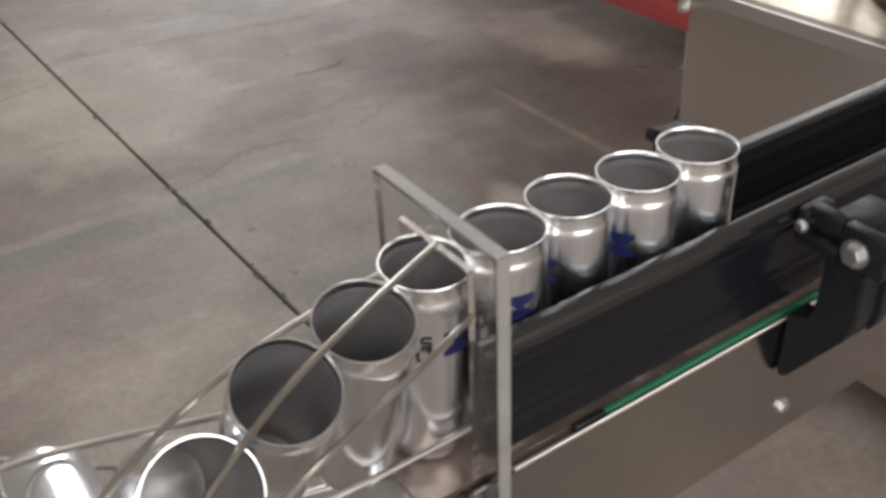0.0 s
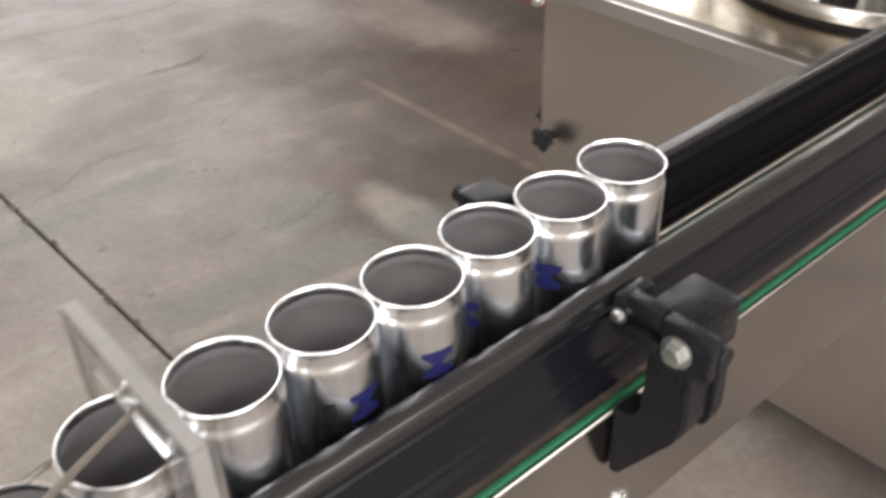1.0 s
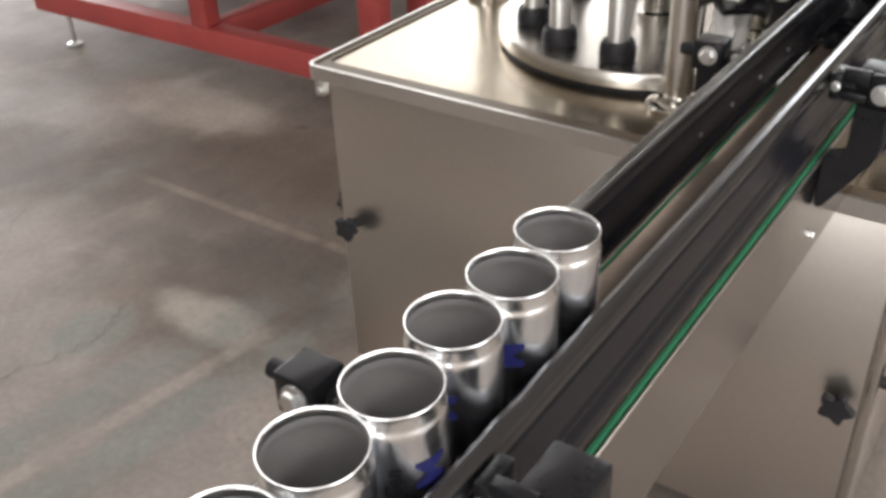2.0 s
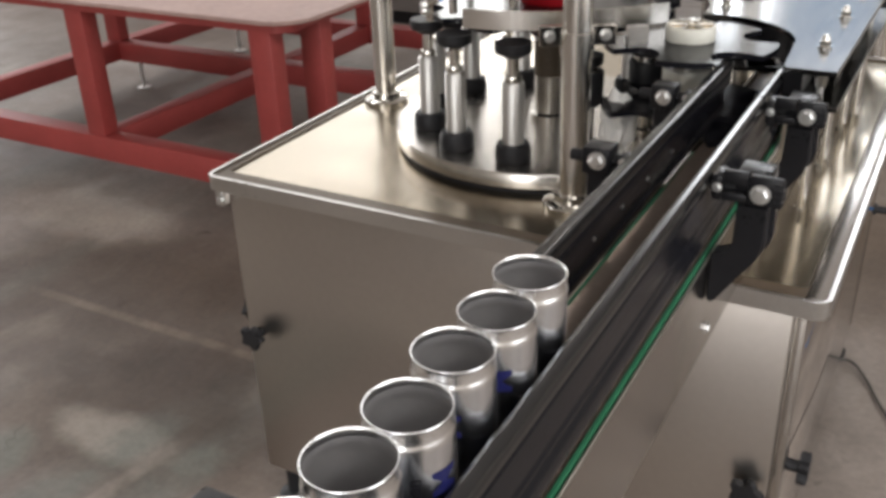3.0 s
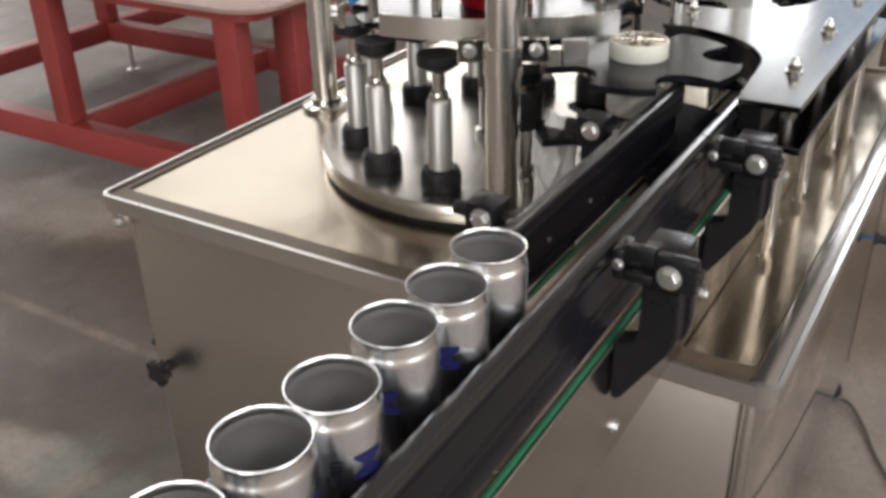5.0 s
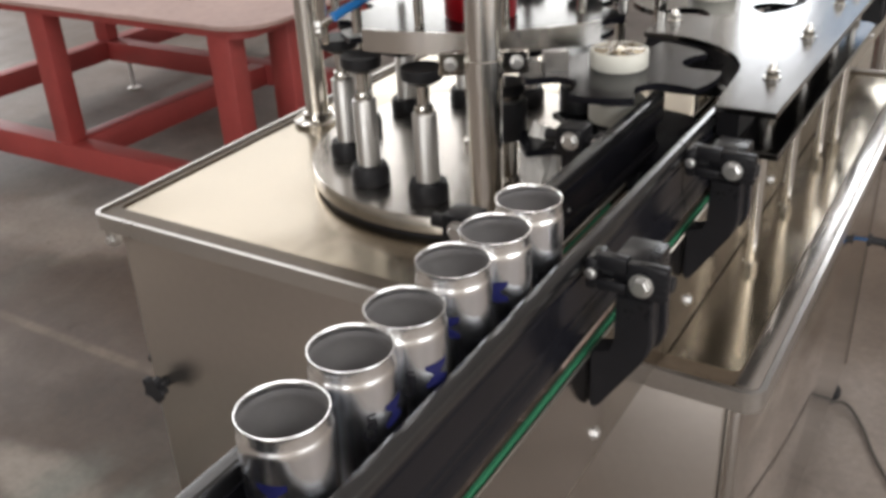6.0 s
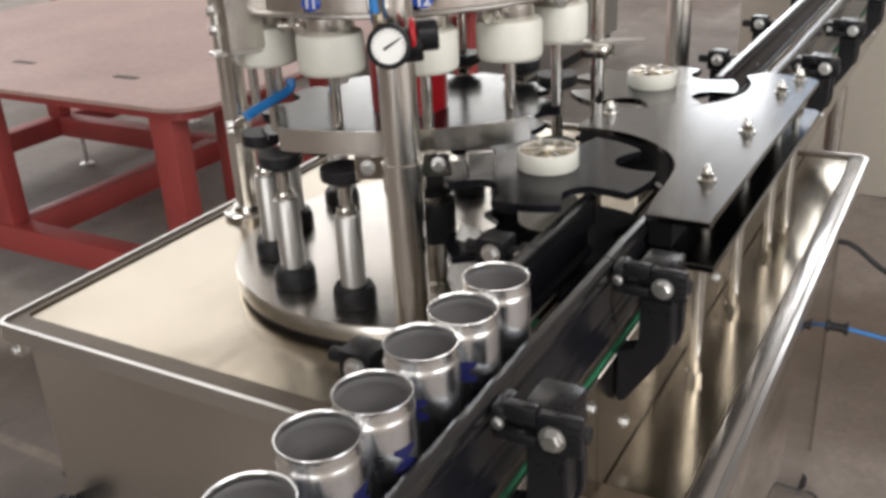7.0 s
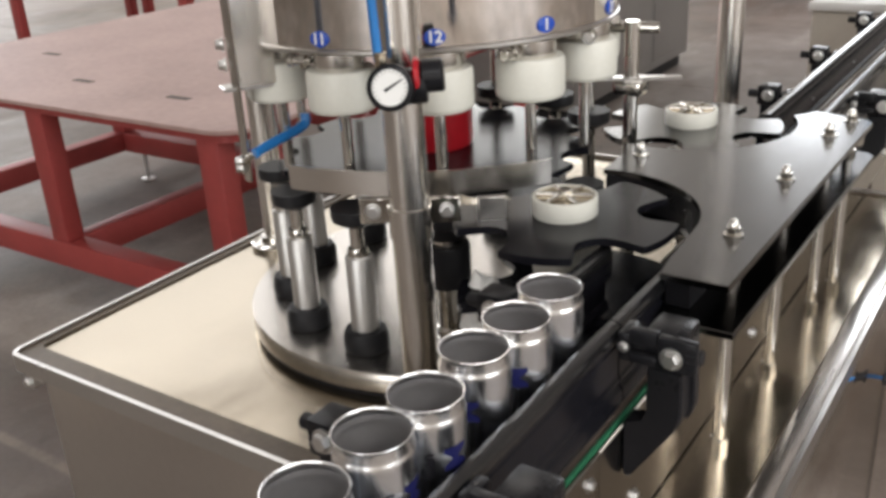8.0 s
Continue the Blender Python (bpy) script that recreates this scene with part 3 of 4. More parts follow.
def conveyor():
    conv = thing("conveyor", (0, 0.6, 0), "stainless slat conveyor with green wear strips and black guide rails", "conveyor")
    y0, y1 = -0.90, 3.0
    for s in (1, -1):
        for a, b, foot in ((y0, 0.1925, 0.700), (0.1940, 1.262, 0.6950), (1.2635, y1, 0.700)):
            plate = part("side_plate", prism([(s * 0.0475, 0.818), (s * 0.0500, 0.818), (s * 0.0500, foot), (s * 0.0420, foot), (s * 0.0420, foot + 0.0025), (s * 0.0475, foot + 0.0025)], a, b, "y"), MIRROR, conv, "folded stainless side plate")
            part("edge_strip", box(s * 0.0490 - 0.0012, s * 0.0490 + 0.0012, max(a, -0.84), b, 0.8182, 0.8208, 0.0008, 1), EDGE, plate)
            for y in (-0.582, 0.016, 0.175, 0.268, 0.62, 1.4, 2.2):
                if a < y < b:
                    z = 0.800 if y == 0.175 else 0.728
                    part("screw", hex_bolt((s * 0.0502, y, z), (s, 0, 0), 0.005, 0.004), ZINC, plate)
        wide = 0.0462 if s > 0 else 0.0440
        part("wear_strip", prism([(s * 0.0418, 0.8145), (s * wide, 0.8145), (s * wide, 0.8205), (s * (wide - 0.0007), 0.8222), (s * 0.0428, 0.8222), (s * 0.0418, 0.8205)], -0.765, y1 if s > 0 else 0.27, "y"), GREEN, conv, "green plastic wear strip")
        part("end_plug", box(min(s * 0.0415, s * 0.0470), max(s * 0.0415, s * 0.0470), -0.790, -0.7655, 0.8146, 0.8226, 0.001, 1), BLACK_MATT, conv, "black plug at the strip end")
    part("near_guide_rail", prism(rail_outline(1), -0.8495, 0.2490, "y"), BLACK_RAIL, conv, "black plastic guide rail")
    part("near_guide_rail", prism(rail_outline(1), 0.2515, 0.374, "y"), BLACK_RAIL, conv, "short black plastic guide rail")
    part("far_guide_rail", prism(inner_rail_outline(), -0.8495, 0.2450, "y"), BLACK_RAIL, conv, "black plastic guide rail")
    part("far_guide_rail", prism(inner_rail_outline(), 0.2475, 0.392, "y"), BLACK_RAIL, conv, "short black plastic guide rail")
    part("exit_guide_rail", prism(rail_outline(1), 0.90, 3.0, "y"), BLACK_RAIL, conv, "black plastic guide rail")
    part("exit_guide_rail", prism(inner_rail_outline(), 0.92, 3.0, "y"), BLACK_RAIL, conv, "black plastic guide rail")
    for side, width, ends in ((1, 0.0130, ((-0.8495, 0.2490), (0.2515, 0.374), (0.90, 3.0))), (-1, 0.0170, ((-0.8495, 0.2450), (0.2475, 0.392), (0.92, 3.0)))):
        for a, b in ends:
            part("rail_cap", prism(cap_outline(side, width), a, b, "y"), BLACK_CAP, conv, "rub-polished black rail edge")
    part("end_roller", rod((-0.045, -0.885, 0.785), (0.045, -0.885, 0.785), 0.03), ZINC, conv)
    for y in (-0.80, 1.75):
        for s in (1, -1):
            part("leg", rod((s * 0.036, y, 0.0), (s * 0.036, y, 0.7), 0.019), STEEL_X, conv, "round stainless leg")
        part("crossbar", rod((-0.036, y, 0.25), (0.036, y, 0.25), 0.012), STEEL_X, conv)
    # countersunk screws on the inner rail's face
    for y in (-0.10, -0.02, 0.06, 0.15, 1.2, 1.5):
        part("rail_screw", rod((-0.0376, y, 0.867), (-0.0362, y, 0.867), 0.0022, 10), ZINC, conv)
    part("sensor_rod", rod((-0.030, 0.10, 0.845), (-0.030, 0.205, 0.845), 0.003, 12), CHROME, conv, "thin chrome rod inside the rail")
    slat = box(-0.0412, 0.0412, -0.01895, 0.01895, 0.8145, 0.8195, 0.0002, 1)
    first = part("slat", slat, BELT_STEEL, None)
    first.parent = conv
    for k in range(102):
        s = first if k == 0 else new("slat", first.data)
        s.parent = conv
        s.location = (0, -0.88 + 0.038 * k - 0.6, 0)
    return conv


conveyor()


def rail_bracket(side=1):
    """Clamp arm that carries a guide rail; at y = 0, on the conveyor's side plate."""
    b = thing("rail_bracket", (0, 0, 0), "black plastic guide rail bracket bolted to the conveyor side", "bracket", "rail brackets")
    if side > 0:
        out = [(0.0508, 0.774), (0.0508, 0.824), (0.0535, 0.828), (0.066, 0.828), (0.0695, 0.832), (0.0705, 0.840), (0.0705, 0.884), (0.1000, 0.884), (0.1010, 0.846), (0.0990, 0.836), (0.0950, 0.828), (0.0600, 0.775), (0.0560, 0.7705), (0.0525, 0.7710)]
        part("arm", prism([(x, z) for x, z in out], -0.011, 0.010, "y", 0.0018), BLACK, b)
        part("arm_web", prism([(x + 0.0035, z + 0.002) for x, z in out[5:11]], 0.0102, 0.020, "y", 0.0012), BLACK, b)
    else:
        out = [(0.0505, 0.790), (0.0505, 0.812), (0.068, 0.820), (0.070, 0.884), (0.090, 0.884), (0.090, 0.815), (0.078, 0.790)]
        part("arm", prism([(-x, z) for x, z in out], -0.010, 0.012, "y", 0.0015), BLACK, b)

    def slab(name, x0, x1, y0, y1, z0, z1, bevel, mat=BLACK):
        part(name, box(min(side * x0, side * x1), max(side * x0, side * x1), y0, y1, z0, z1, bevel), mat, b)

    if side > 0:
        slab("clamp_block", 0.0655, 0.0985, -0.0058, 0.0320, 0.8845, 0.9145, 0.0025)
        slab("clamp_face", 0.0800, 0.1120, -0.0152, -0.0060, 0.8865, 0.9160, 0.0022)
        slab("slot_bar", 0.0555, 0.0798, -0.0148, -0.0060, 0.9040, 0.9175, 0.0018)
        slab("slot_bar", 0.0555, 0.0798, -0.0148, -0.0060, 0.8865, 0.8955, 0.0018)
        for z in (0.8925, 0.8985, 0.9045, 0.9105):
            slab("face_rib", 0.1040, 0.1135, -0.0162, -0.0150, z - 0.0012, z + 0.0012, 0.0005)
        slab("rod_clip", 0.0455, 0.0560, -0.0140, 0.012, 0.8850, 0.9120, 0.003)
    else:
        slab("clamp_block", 0.064, 0.0945, -0.0145, 0.0150, 0.882, 0.912, 0.003)
        slab("rod_clip", 0.0475, 0.056, -0.010, 0.012, 0.882, 0.905, 0.002)
    part("cross_rod", rod((side * 0.0415, 0.002, 0.896), (side * 0.112, 0.002, 0.896), 0.0065, 16), BLACK_MATT, b)
    part("bolt", hex_bolt((side * (0.0920 if side > 0 else 0.0775), -0.0160, 0.899), (0, -1, 0), 0.0072, 0.0055), ZINC, b, "zinc-plated hexagon bolt")
    part("clip_screw", hex_bolt((side * 0.0510, -0.0142 if side > 0 else -0.0102, 0.899), (0, -1, 0), 0.0036, 0.003), ZINC, b)
    return b


def brackets():
    near = rail_bracket(1)
    for y in (0.248, -0.590, 1.08, 1.38, 1.77):
        copy_thing(near, pose(0, y, 0))
    near.matrix_basis = pose(0, 0.0075, 0)
    far = rail_bracket(-1)
    for y in (0.255, -0.581, 1.09, 1.40, 1.78):
        copy_thing(far, pose(0, y, 0))
    far.matrix_basis = pose(0, 0.0255, 0)


brackets()

# ---------------------------------------------------------------- twist chute


def chute_frame(back):
    """Centre line and lean of the twist chute at a distance behind its end plate."""
    lean = radians(twist(back))
    return Vector((DRIFT * back, CHUTE - back, BELT + CAN_H / 2 + RISE * back)), lean


def chute():
    c = thing("twist_chute", (0, CHUTE, BELT), "wire cage twist chute with a clear acrylic end plate", "chute")
    # end plate with the cans' doorway cut through it
    x0, x1, z0, z1, t = -0.057, 0.058, 0.775, 0.981, 0.009
    outline = [(x0, z0), (-0.033, z0), (-0.033, 0.961), (0.034, 0.961), (0.034, z0), (x1, z0), (x1, z1), (x0, z1)]
    plate = part("end_plate", prism(outline, CHUTE - t, CHUTE, "y", 0.0006), ACRYLIC, c, "clear acrylic plate")
    part("plate_edge", box(x0 - 0.0004, x1 + 0.0004, CHUTE - t + 0.0006, CHUTE - 0.0006, z1 + 0.0002, z1 + 0.0014), ACRYLIC_EDGE, plate, "cloudy sawn edge")
    part("plate_edge", box(x1 + 0.0002, x1 + 0.0014, CHUTE - t + 0.0006, CHUTE - 0.0006, z0, z1), ACRYLIC_EDGE, plate, "cloudy sawn edge")
    # rods: offsets across and along the can's own axis
    for u, v in ((0.0, 0.074), (-0.032, 0.045), (0.032, 0.045), (-0.032, -0.035), (0.032, -0.035), (0.012, -0.072), (-0.012, -0.072)):
        pts = []
        for k in range(25):
            back = 0.001 + 0.44 * k / 24
            p, a = chute_frame(back)
            pts.append(p + Vector((u * math.cos(a) + v * math.sin(a), 0, -u * math.sin(a) + v * math.cos(a))))
        part("wire", tube(pts, 0.0019, 8), WIRE, c)
    # hoops that hold the wires
    for back in (0.4,):
        p, a = chute_frame(back)
        ring = []
        for k in range(33):
            w = 2 * math.pi * k / 32
            u, v = 0.036 * math.copysign(abs(math.cos(w)) ** 0.5, math.cos(w)), 0.077 * math.copysign(abs(math.sin(w)) ** 0.5, math.sin(w))
            ring.append(p + Vector((u * math.cos(a) + v * math.sin(a), 0, -u * math.sin(a) + v * math.cos(a))))
        part("hoop", tube(ring, 0.0019, 8), WIRE, c)
    part("support_post", rod((0.0, CHUTE - 0.02, 0.0), (0.0, CHUTE - 0.02, 0.775), 0.016), STEEL_X, c, "round stainless post")


chute()

# ---------------------------------------------------------------- filling machine
CX, CY, CR = -0.370, 0.580, 0.206
C1, C2, STAR_R = (-0.098, 0.423), (-0.099, 0.793), 0.117
TX0, TX1, TY0, TY1, TZ = -0.795, 0.157, 0.172, 1.275, 0.698


def rounded(x0, x1, y0, y1, r, n=6):
    pts = []
    for cx, cy, a0 in ((x1 - r, y1 - r, 0), (x0 + r, y1 - r, 90), (x0 + r, y0 + r, 180), (x1 - r, y0 + r, 270)):
        pts += [(cx + r * math.cos(radians(a0 + 90 * k / n)), cy + r * math.sin(radians(a0 + 90 * k / n))) for k in range(n + 1)]
    return pts


def ring_prism(outer, inner, z0, z1):
    bm = bmesh.new()
    rows = [[bm.verts.new((x, y, z)) for x, y in pts] for pts, z in ((outer, z0), (outer, z1), (inner, z1), (inner, z0))]
    n = len(outer)
    for a, b in zip(rows, rows[1:] + rows[:1]):
        for k in range(n):
            bm.faces.new((a[k], a[(k + 1) % n], b[(k + 1) % n], b[k]))
    return bm


def star_knob(at, way):
    """Five-lobed black clamping knob on a stud."""
    q = Vector(way).to_track_quat("Z", "Y").to_matrix().to_4x4()
    pts = []
    for k in range(60):
        a = 2 * math.pi * k / 60
        r = 0.019 + 0.0055 * math.cos(5 * a)
        pts.append((r * math.cos(a), r * math.sin(a)))
    bm = prism(pts, 0.016, 0.030, "z", 0.002)
    lathe([(0, 0), (0.009, 0), (0.009, 0.016), (0, 0.016)], (0, 0, 0), 16, bm)
    bmesh.ops.transform(bm, matrix=Matrix.Translation(at) @ q, verts=bm.verts)
    return bm


def cabinet():
    c = thing("machine_cabinet", ((TX0 + TX1) / 2, (TY0 + TY1) / 2, 0), "stainless steel machine base cabinet with a rimmed tray top", "cabinet")
    x0, x1, y0, y1 = -0.776, 0.131, 0.203, 1.245
    tray = part("tray", prism(rounded(TX0 + 0.004, TX1 - 0.004, TY0 + 0.004, TY1 - 0.004, 0.016), 0.676, 0.6915), SHEET, c, "polished stainless tray plate")
    part("tray_rim", ring_prism(rounded(TX0, TX1, TY0, TY1, 0.020), rounded(TX0 + 0.006, TX1 - 0.006, TY0 + 0.006, TY1 - 0.006, 0.015), 0.674, TZ), STEEL, tray, "folded stainless rim")
    # gutter's dark reflection is put into this strip's colour
    part("gutter_strip", ring_prism(rounded(TX0 + 0.0065, TX1 - 0.0300, TY0 + 0.0065, TY1 - 0.0065, 0.014), rounded(TX0 + 0.0200, TX1 - 0.0312, TY0 + 0.0370, TY1 - 0.015, 0.010), 0.6917, 0.6945), DARK_BROWN, tray, "metal gutter along the tray edge, its dark reflection coloured in brown")
    part("drip_channel", box(TX1 - 0.0295, TX1 - 0.0065, TY0 + 0.012, TY1 - 0.012, 0.6918, 0.6965, 0.0020, 2), RIM_STEEL, tray, "bright folded edge channel")
    for sx, xa in ((1, x0), (-1, x1)):
        for sy, ya in ((1, y0), (-1, y1)):
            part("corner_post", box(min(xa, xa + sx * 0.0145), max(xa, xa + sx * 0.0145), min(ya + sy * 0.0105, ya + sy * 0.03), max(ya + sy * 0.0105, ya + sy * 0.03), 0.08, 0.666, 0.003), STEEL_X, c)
            part("foot", lathe([(0, 0), (0.03, 0), (0.03, 0.012), (0.012, 0.02), (0.012, 0.082), (0, 0.082)], (xa + sx * 0.03, ya + sy * 0.03, 0), 24), BLACK_MATT, c)
    door = part("front_panel", box(x0 + 0.0002, x1 - 0.0150, y0 + 0.0005, y0 + 0.010, 0.09, 0.664, 0.003), PANEL, c, "satin stainless front panel")
    part("knob", star_knob((-0.750, y0 + 0.0005, 0.397), (0, -1, 0)), BLACK_MATT, door, "black star knob")
    part("knob", star_knob((0.093, y0 + 0.0005, 0.385), (0, -1, 0)), BLACK_MATT, door, "black star knob")
    side = part("side_panel", box(x1 - 0.010, x1 - 0.0005, y0 + 0.0305, y1 - 0.0305, 0.09, 0.664, 0.003), SIDE, c, "mirror-finish side panel")
    part("knob", star_knob((x1 - 0.001, y0 + 0.065, 0.385), (1, 0, 0)), BLACK_MATT, side, "black star knob")
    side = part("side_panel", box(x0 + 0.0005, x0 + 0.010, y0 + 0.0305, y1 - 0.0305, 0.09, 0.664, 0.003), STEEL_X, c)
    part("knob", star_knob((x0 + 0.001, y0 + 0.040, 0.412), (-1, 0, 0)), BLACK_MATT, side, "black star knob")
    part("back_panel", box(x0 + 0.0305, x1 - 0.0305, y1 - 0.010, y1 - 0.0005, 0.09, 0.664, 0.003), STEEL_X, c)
    part("tray_bolt", hex_bolt((TX0 + 0.018, TY0 + 0.012, 0.652), (0, -1, 0), 0.006, 0.006), ZINC, c)
    part("tray_lug", box(TX0 + 0.006, TX0 + 0.022, TY0 + 0.012, TY0 + 0.030, 0.640, 0.668, 0.003), STEEL, c, "small steel lug under the tray corner")


cabinet()


def post(x, y, top=1.62, r=0.0205, sleeve=None):
    p = thing("upright_post", (x, y, 0.69), "polished stainless round post standing on the tray", "post", "machine posts")
    part("shaft", rod((x, y, 0.6915), (x, y, top), r, 40, bevel=0.001), SATIN, p)
    part("flange", lathe([(r, 0.6916), (r * 2.1, 0.6916), (r * 2.1, 0.699), (r * 1.9, 0.7015), (r * 1.35, 0.702), (r * 1.3, 0.712), (r, 0.713)], (x, y, 0), 36), CHROME, p)
    if sleeve:
        part("sleeve", lathe([(r + 0.0002, sleeve), (r + 0.0022, sleeve + 0.001), (r + 0.0022, sleeve + 0.034), (r + 0.0002, sleeve + 0.035)], (x, y, 0), 40), SATIN, p, "clamped steel sleeve")
    return p


POST_R = (-0.2235, 0.3235)
post(*POST_R, sleeve=0.913)
post(-0.734, 0.630)
post(-0.166, 1.150)
post(-0.690, 1.120)


def angle_at(k):
    return radians(-82.5 + 30 * k)


def carousel():
    c = thing("filling_carousel", (CX, CY, 0.69), "round rotary carousel with steel can lifts on a thick polished disc", "carousel")
    part("base_disc", lathe([(0, 0.700), (0.262, 0.700), (0.264, 0.702), (0.264, 0.7235), (0.2625, 0.7255), (0, 0.7255)], (CX, CY, 0), 96), DISC, c, "thick polished steel disc")
    # black disc standing in for the shade below the base disc
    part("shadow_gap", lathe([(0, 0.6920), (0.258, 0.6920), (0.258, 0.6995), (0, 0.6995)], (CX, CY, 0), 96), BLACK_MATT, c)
    column = part("column", lathe([(0, 0.7257), (0.032, 0.7257), (0.032, 0.735), (0.0255, 0.738), (0.0255, 0.802), (0.018, 0.803), (0.018, 0.916), (0, 0.916)], (CX, CY, 0), 40), CHROME, c)
    part("column_sleeve", lathe([(0.0182, 0.8032), (0.0270, 0.8032), (0.0270, 0.862), (0.0182, 0.862)], (CX, CY, 0), 40), DARK_BROWN, column, "dark brown sleeve")
    part("column_ring", lathe([(0.0182, 0.8622), (0.0275, 0.8622), (0.0275, 0.870), (0.0182, 0.871)], (CX, CY, 0), 40), STEEL, column)
    pocket = star_outline((CX, CY), 0.205, CR, 12, 0.029, -82.5)
    part("pocket_plate", prism(pocket, 0.9165, 0.9245, "z", 0.0008), BLACK_RAIL, c, "dark scalloped can plate")
    part("hub", lathe([(0, 0.9247), (0.050, 0.9247), (0.052, 0.928), (0.052, 1.02), (0.046, 1.024), (0, 1.024)], (CX, CY, 0), 40), RED_GLOSS, c, "red plastic centre hub")
    for k in range(12):
        a = angle_at(k)
        x, y = CX + CR * math.cos(a), CY + CR * math.sin(a)
        if k in (1, 2, 3):
            # lowered beside the star wheels: the platform's skirt covers the cylinder
            lift = part("can_lift", lathe([(0, 0.7257), (0.0190, 0.7257), (0.0190, 0.744), (0.0160, 0.747), (0.0160, 0.752), (0.0185, 0.754), (0.0185, 0.760), (0.0150, 0.763), (0.0150, 0.8155), (0, 0.8155)], (x, y, 0), 28), CHROME, c, "lowered steel lift")
            part("platform", lathe([(0, 0.8157), (0.0235, 0.8157), (0.0265, 0.822), (0.0270, 0.864), (0.0255, 0.867), (0, 0.867)], (x, y, 0), 28), BLACK_MATT, lift, "tall black can platform")
            part("ring", lathe([(0, 0.8672), (0.0190, 0.8672), (0.0190, 0.876), (0, 0.876)], (x, y, 0), 24), CHROME, lift)
            part("pad", lathe([(0, 0.8762), (0.0240, 0.8762), (0.0250, 0.879), (0.0250, 0.890), (0, 0.890)], (x, y, 0), 28), BLACK_MATT, lift)
            continue
        up = 0.045 if k in (4, 5, 6) else 0.0
        lift = part("can_lift", lathe([(0, 0.7257), (0.0165, 0.7257), (0.0165, 0.846), (0.0150, 0.848), (0, 0.848)], (x, y, 0), 28), GROUND, c, "ground steel lift cylinder")
        part("collar", lathe([(0.0167, 0.7258), (0.0265, 0.7258), (0.0280, 0.729), (0.0275, 0.744), (0.0245, 0.752), (0.0167, 0.753)], (x, y, 0), 28), BLACK_MATT, lift, "black rubber collar")
        part("shoulder", lathe([(0, 0.8482), (0.0125, 0.8482), (0.0130, 0.853), (0.0115, 0.858), (0, 0.858)], (x, y, 0), 24), CHROME, lift)
        part("piston_rod", lathe([(0, 0.8582), (0.0085, 0.8582), (0.0085, 0.886 + up), (0, 0.886 + up)], (x, y, 0), 20), CHROME, lift)
        part("platform", lathe([(0, 0.886 + up), (0.014, 0.886 + up), (0.027, 0.894 + up), (0.0280, 0.900 + up), (0.0275, 0.9085 + up), (0, 0.9085 + up)], (x, y, 0), 28), BLACK_MATT, lift, "black can platform")


def star_outline(centre, r_out, pitch, n, pocket_r, phase=0.0):
    pts = []
    for k in range(n * 30):
        a = 2 * math.pi * k / (n * 30)
        d = (math.degrees(a) - phase + 180 / n) % (360 / n) - 180 / n
        s = pitch * math.sin(radians(d))
        r = r_out
        if abs(s) < pocket_r:
            r = min(r, pitch * math.cos(radians(d)) - math.sqrt(pocket_r ** 2 - s * s))
        pts.append((centre[0] + r * math.cos(a), centre[1] + r * math.sin(a)))
    return pts


carousel()


def mark(text, at, size, facing, parent, mat):
    """Raised lettering, upright, turned about the vertical to face an angle."""
    cu = bpy.data.curves.new("mark", "FONT")
    cu.body, cu.size, cu.align_x, cu.align_y, cu.extrude, cu.offset = text, size, "CENTER", "CENTER", 0.0004, 0.0004
    tmp = new("numeral", cu)
    me = bpy.data.meshes.new_from_object(tmp.evaluated_get(bpy.context.evaluated_depsgraph_get()))
    bpy.data.objects.remove(tmp)
    m = Matrix.Translation(Vector(at) - origin_of(parent)) @ Matrix.Rotation(facing + math.pi / 2, 4, "Z") @ Matrix.Rotation(math.pi / 2, 4, "X")
    me.transform(m)
    me.materials.clear()
    me.materials.append(mat)
    ob = new("numeral", me)
    ob.parent = parent
    return ob


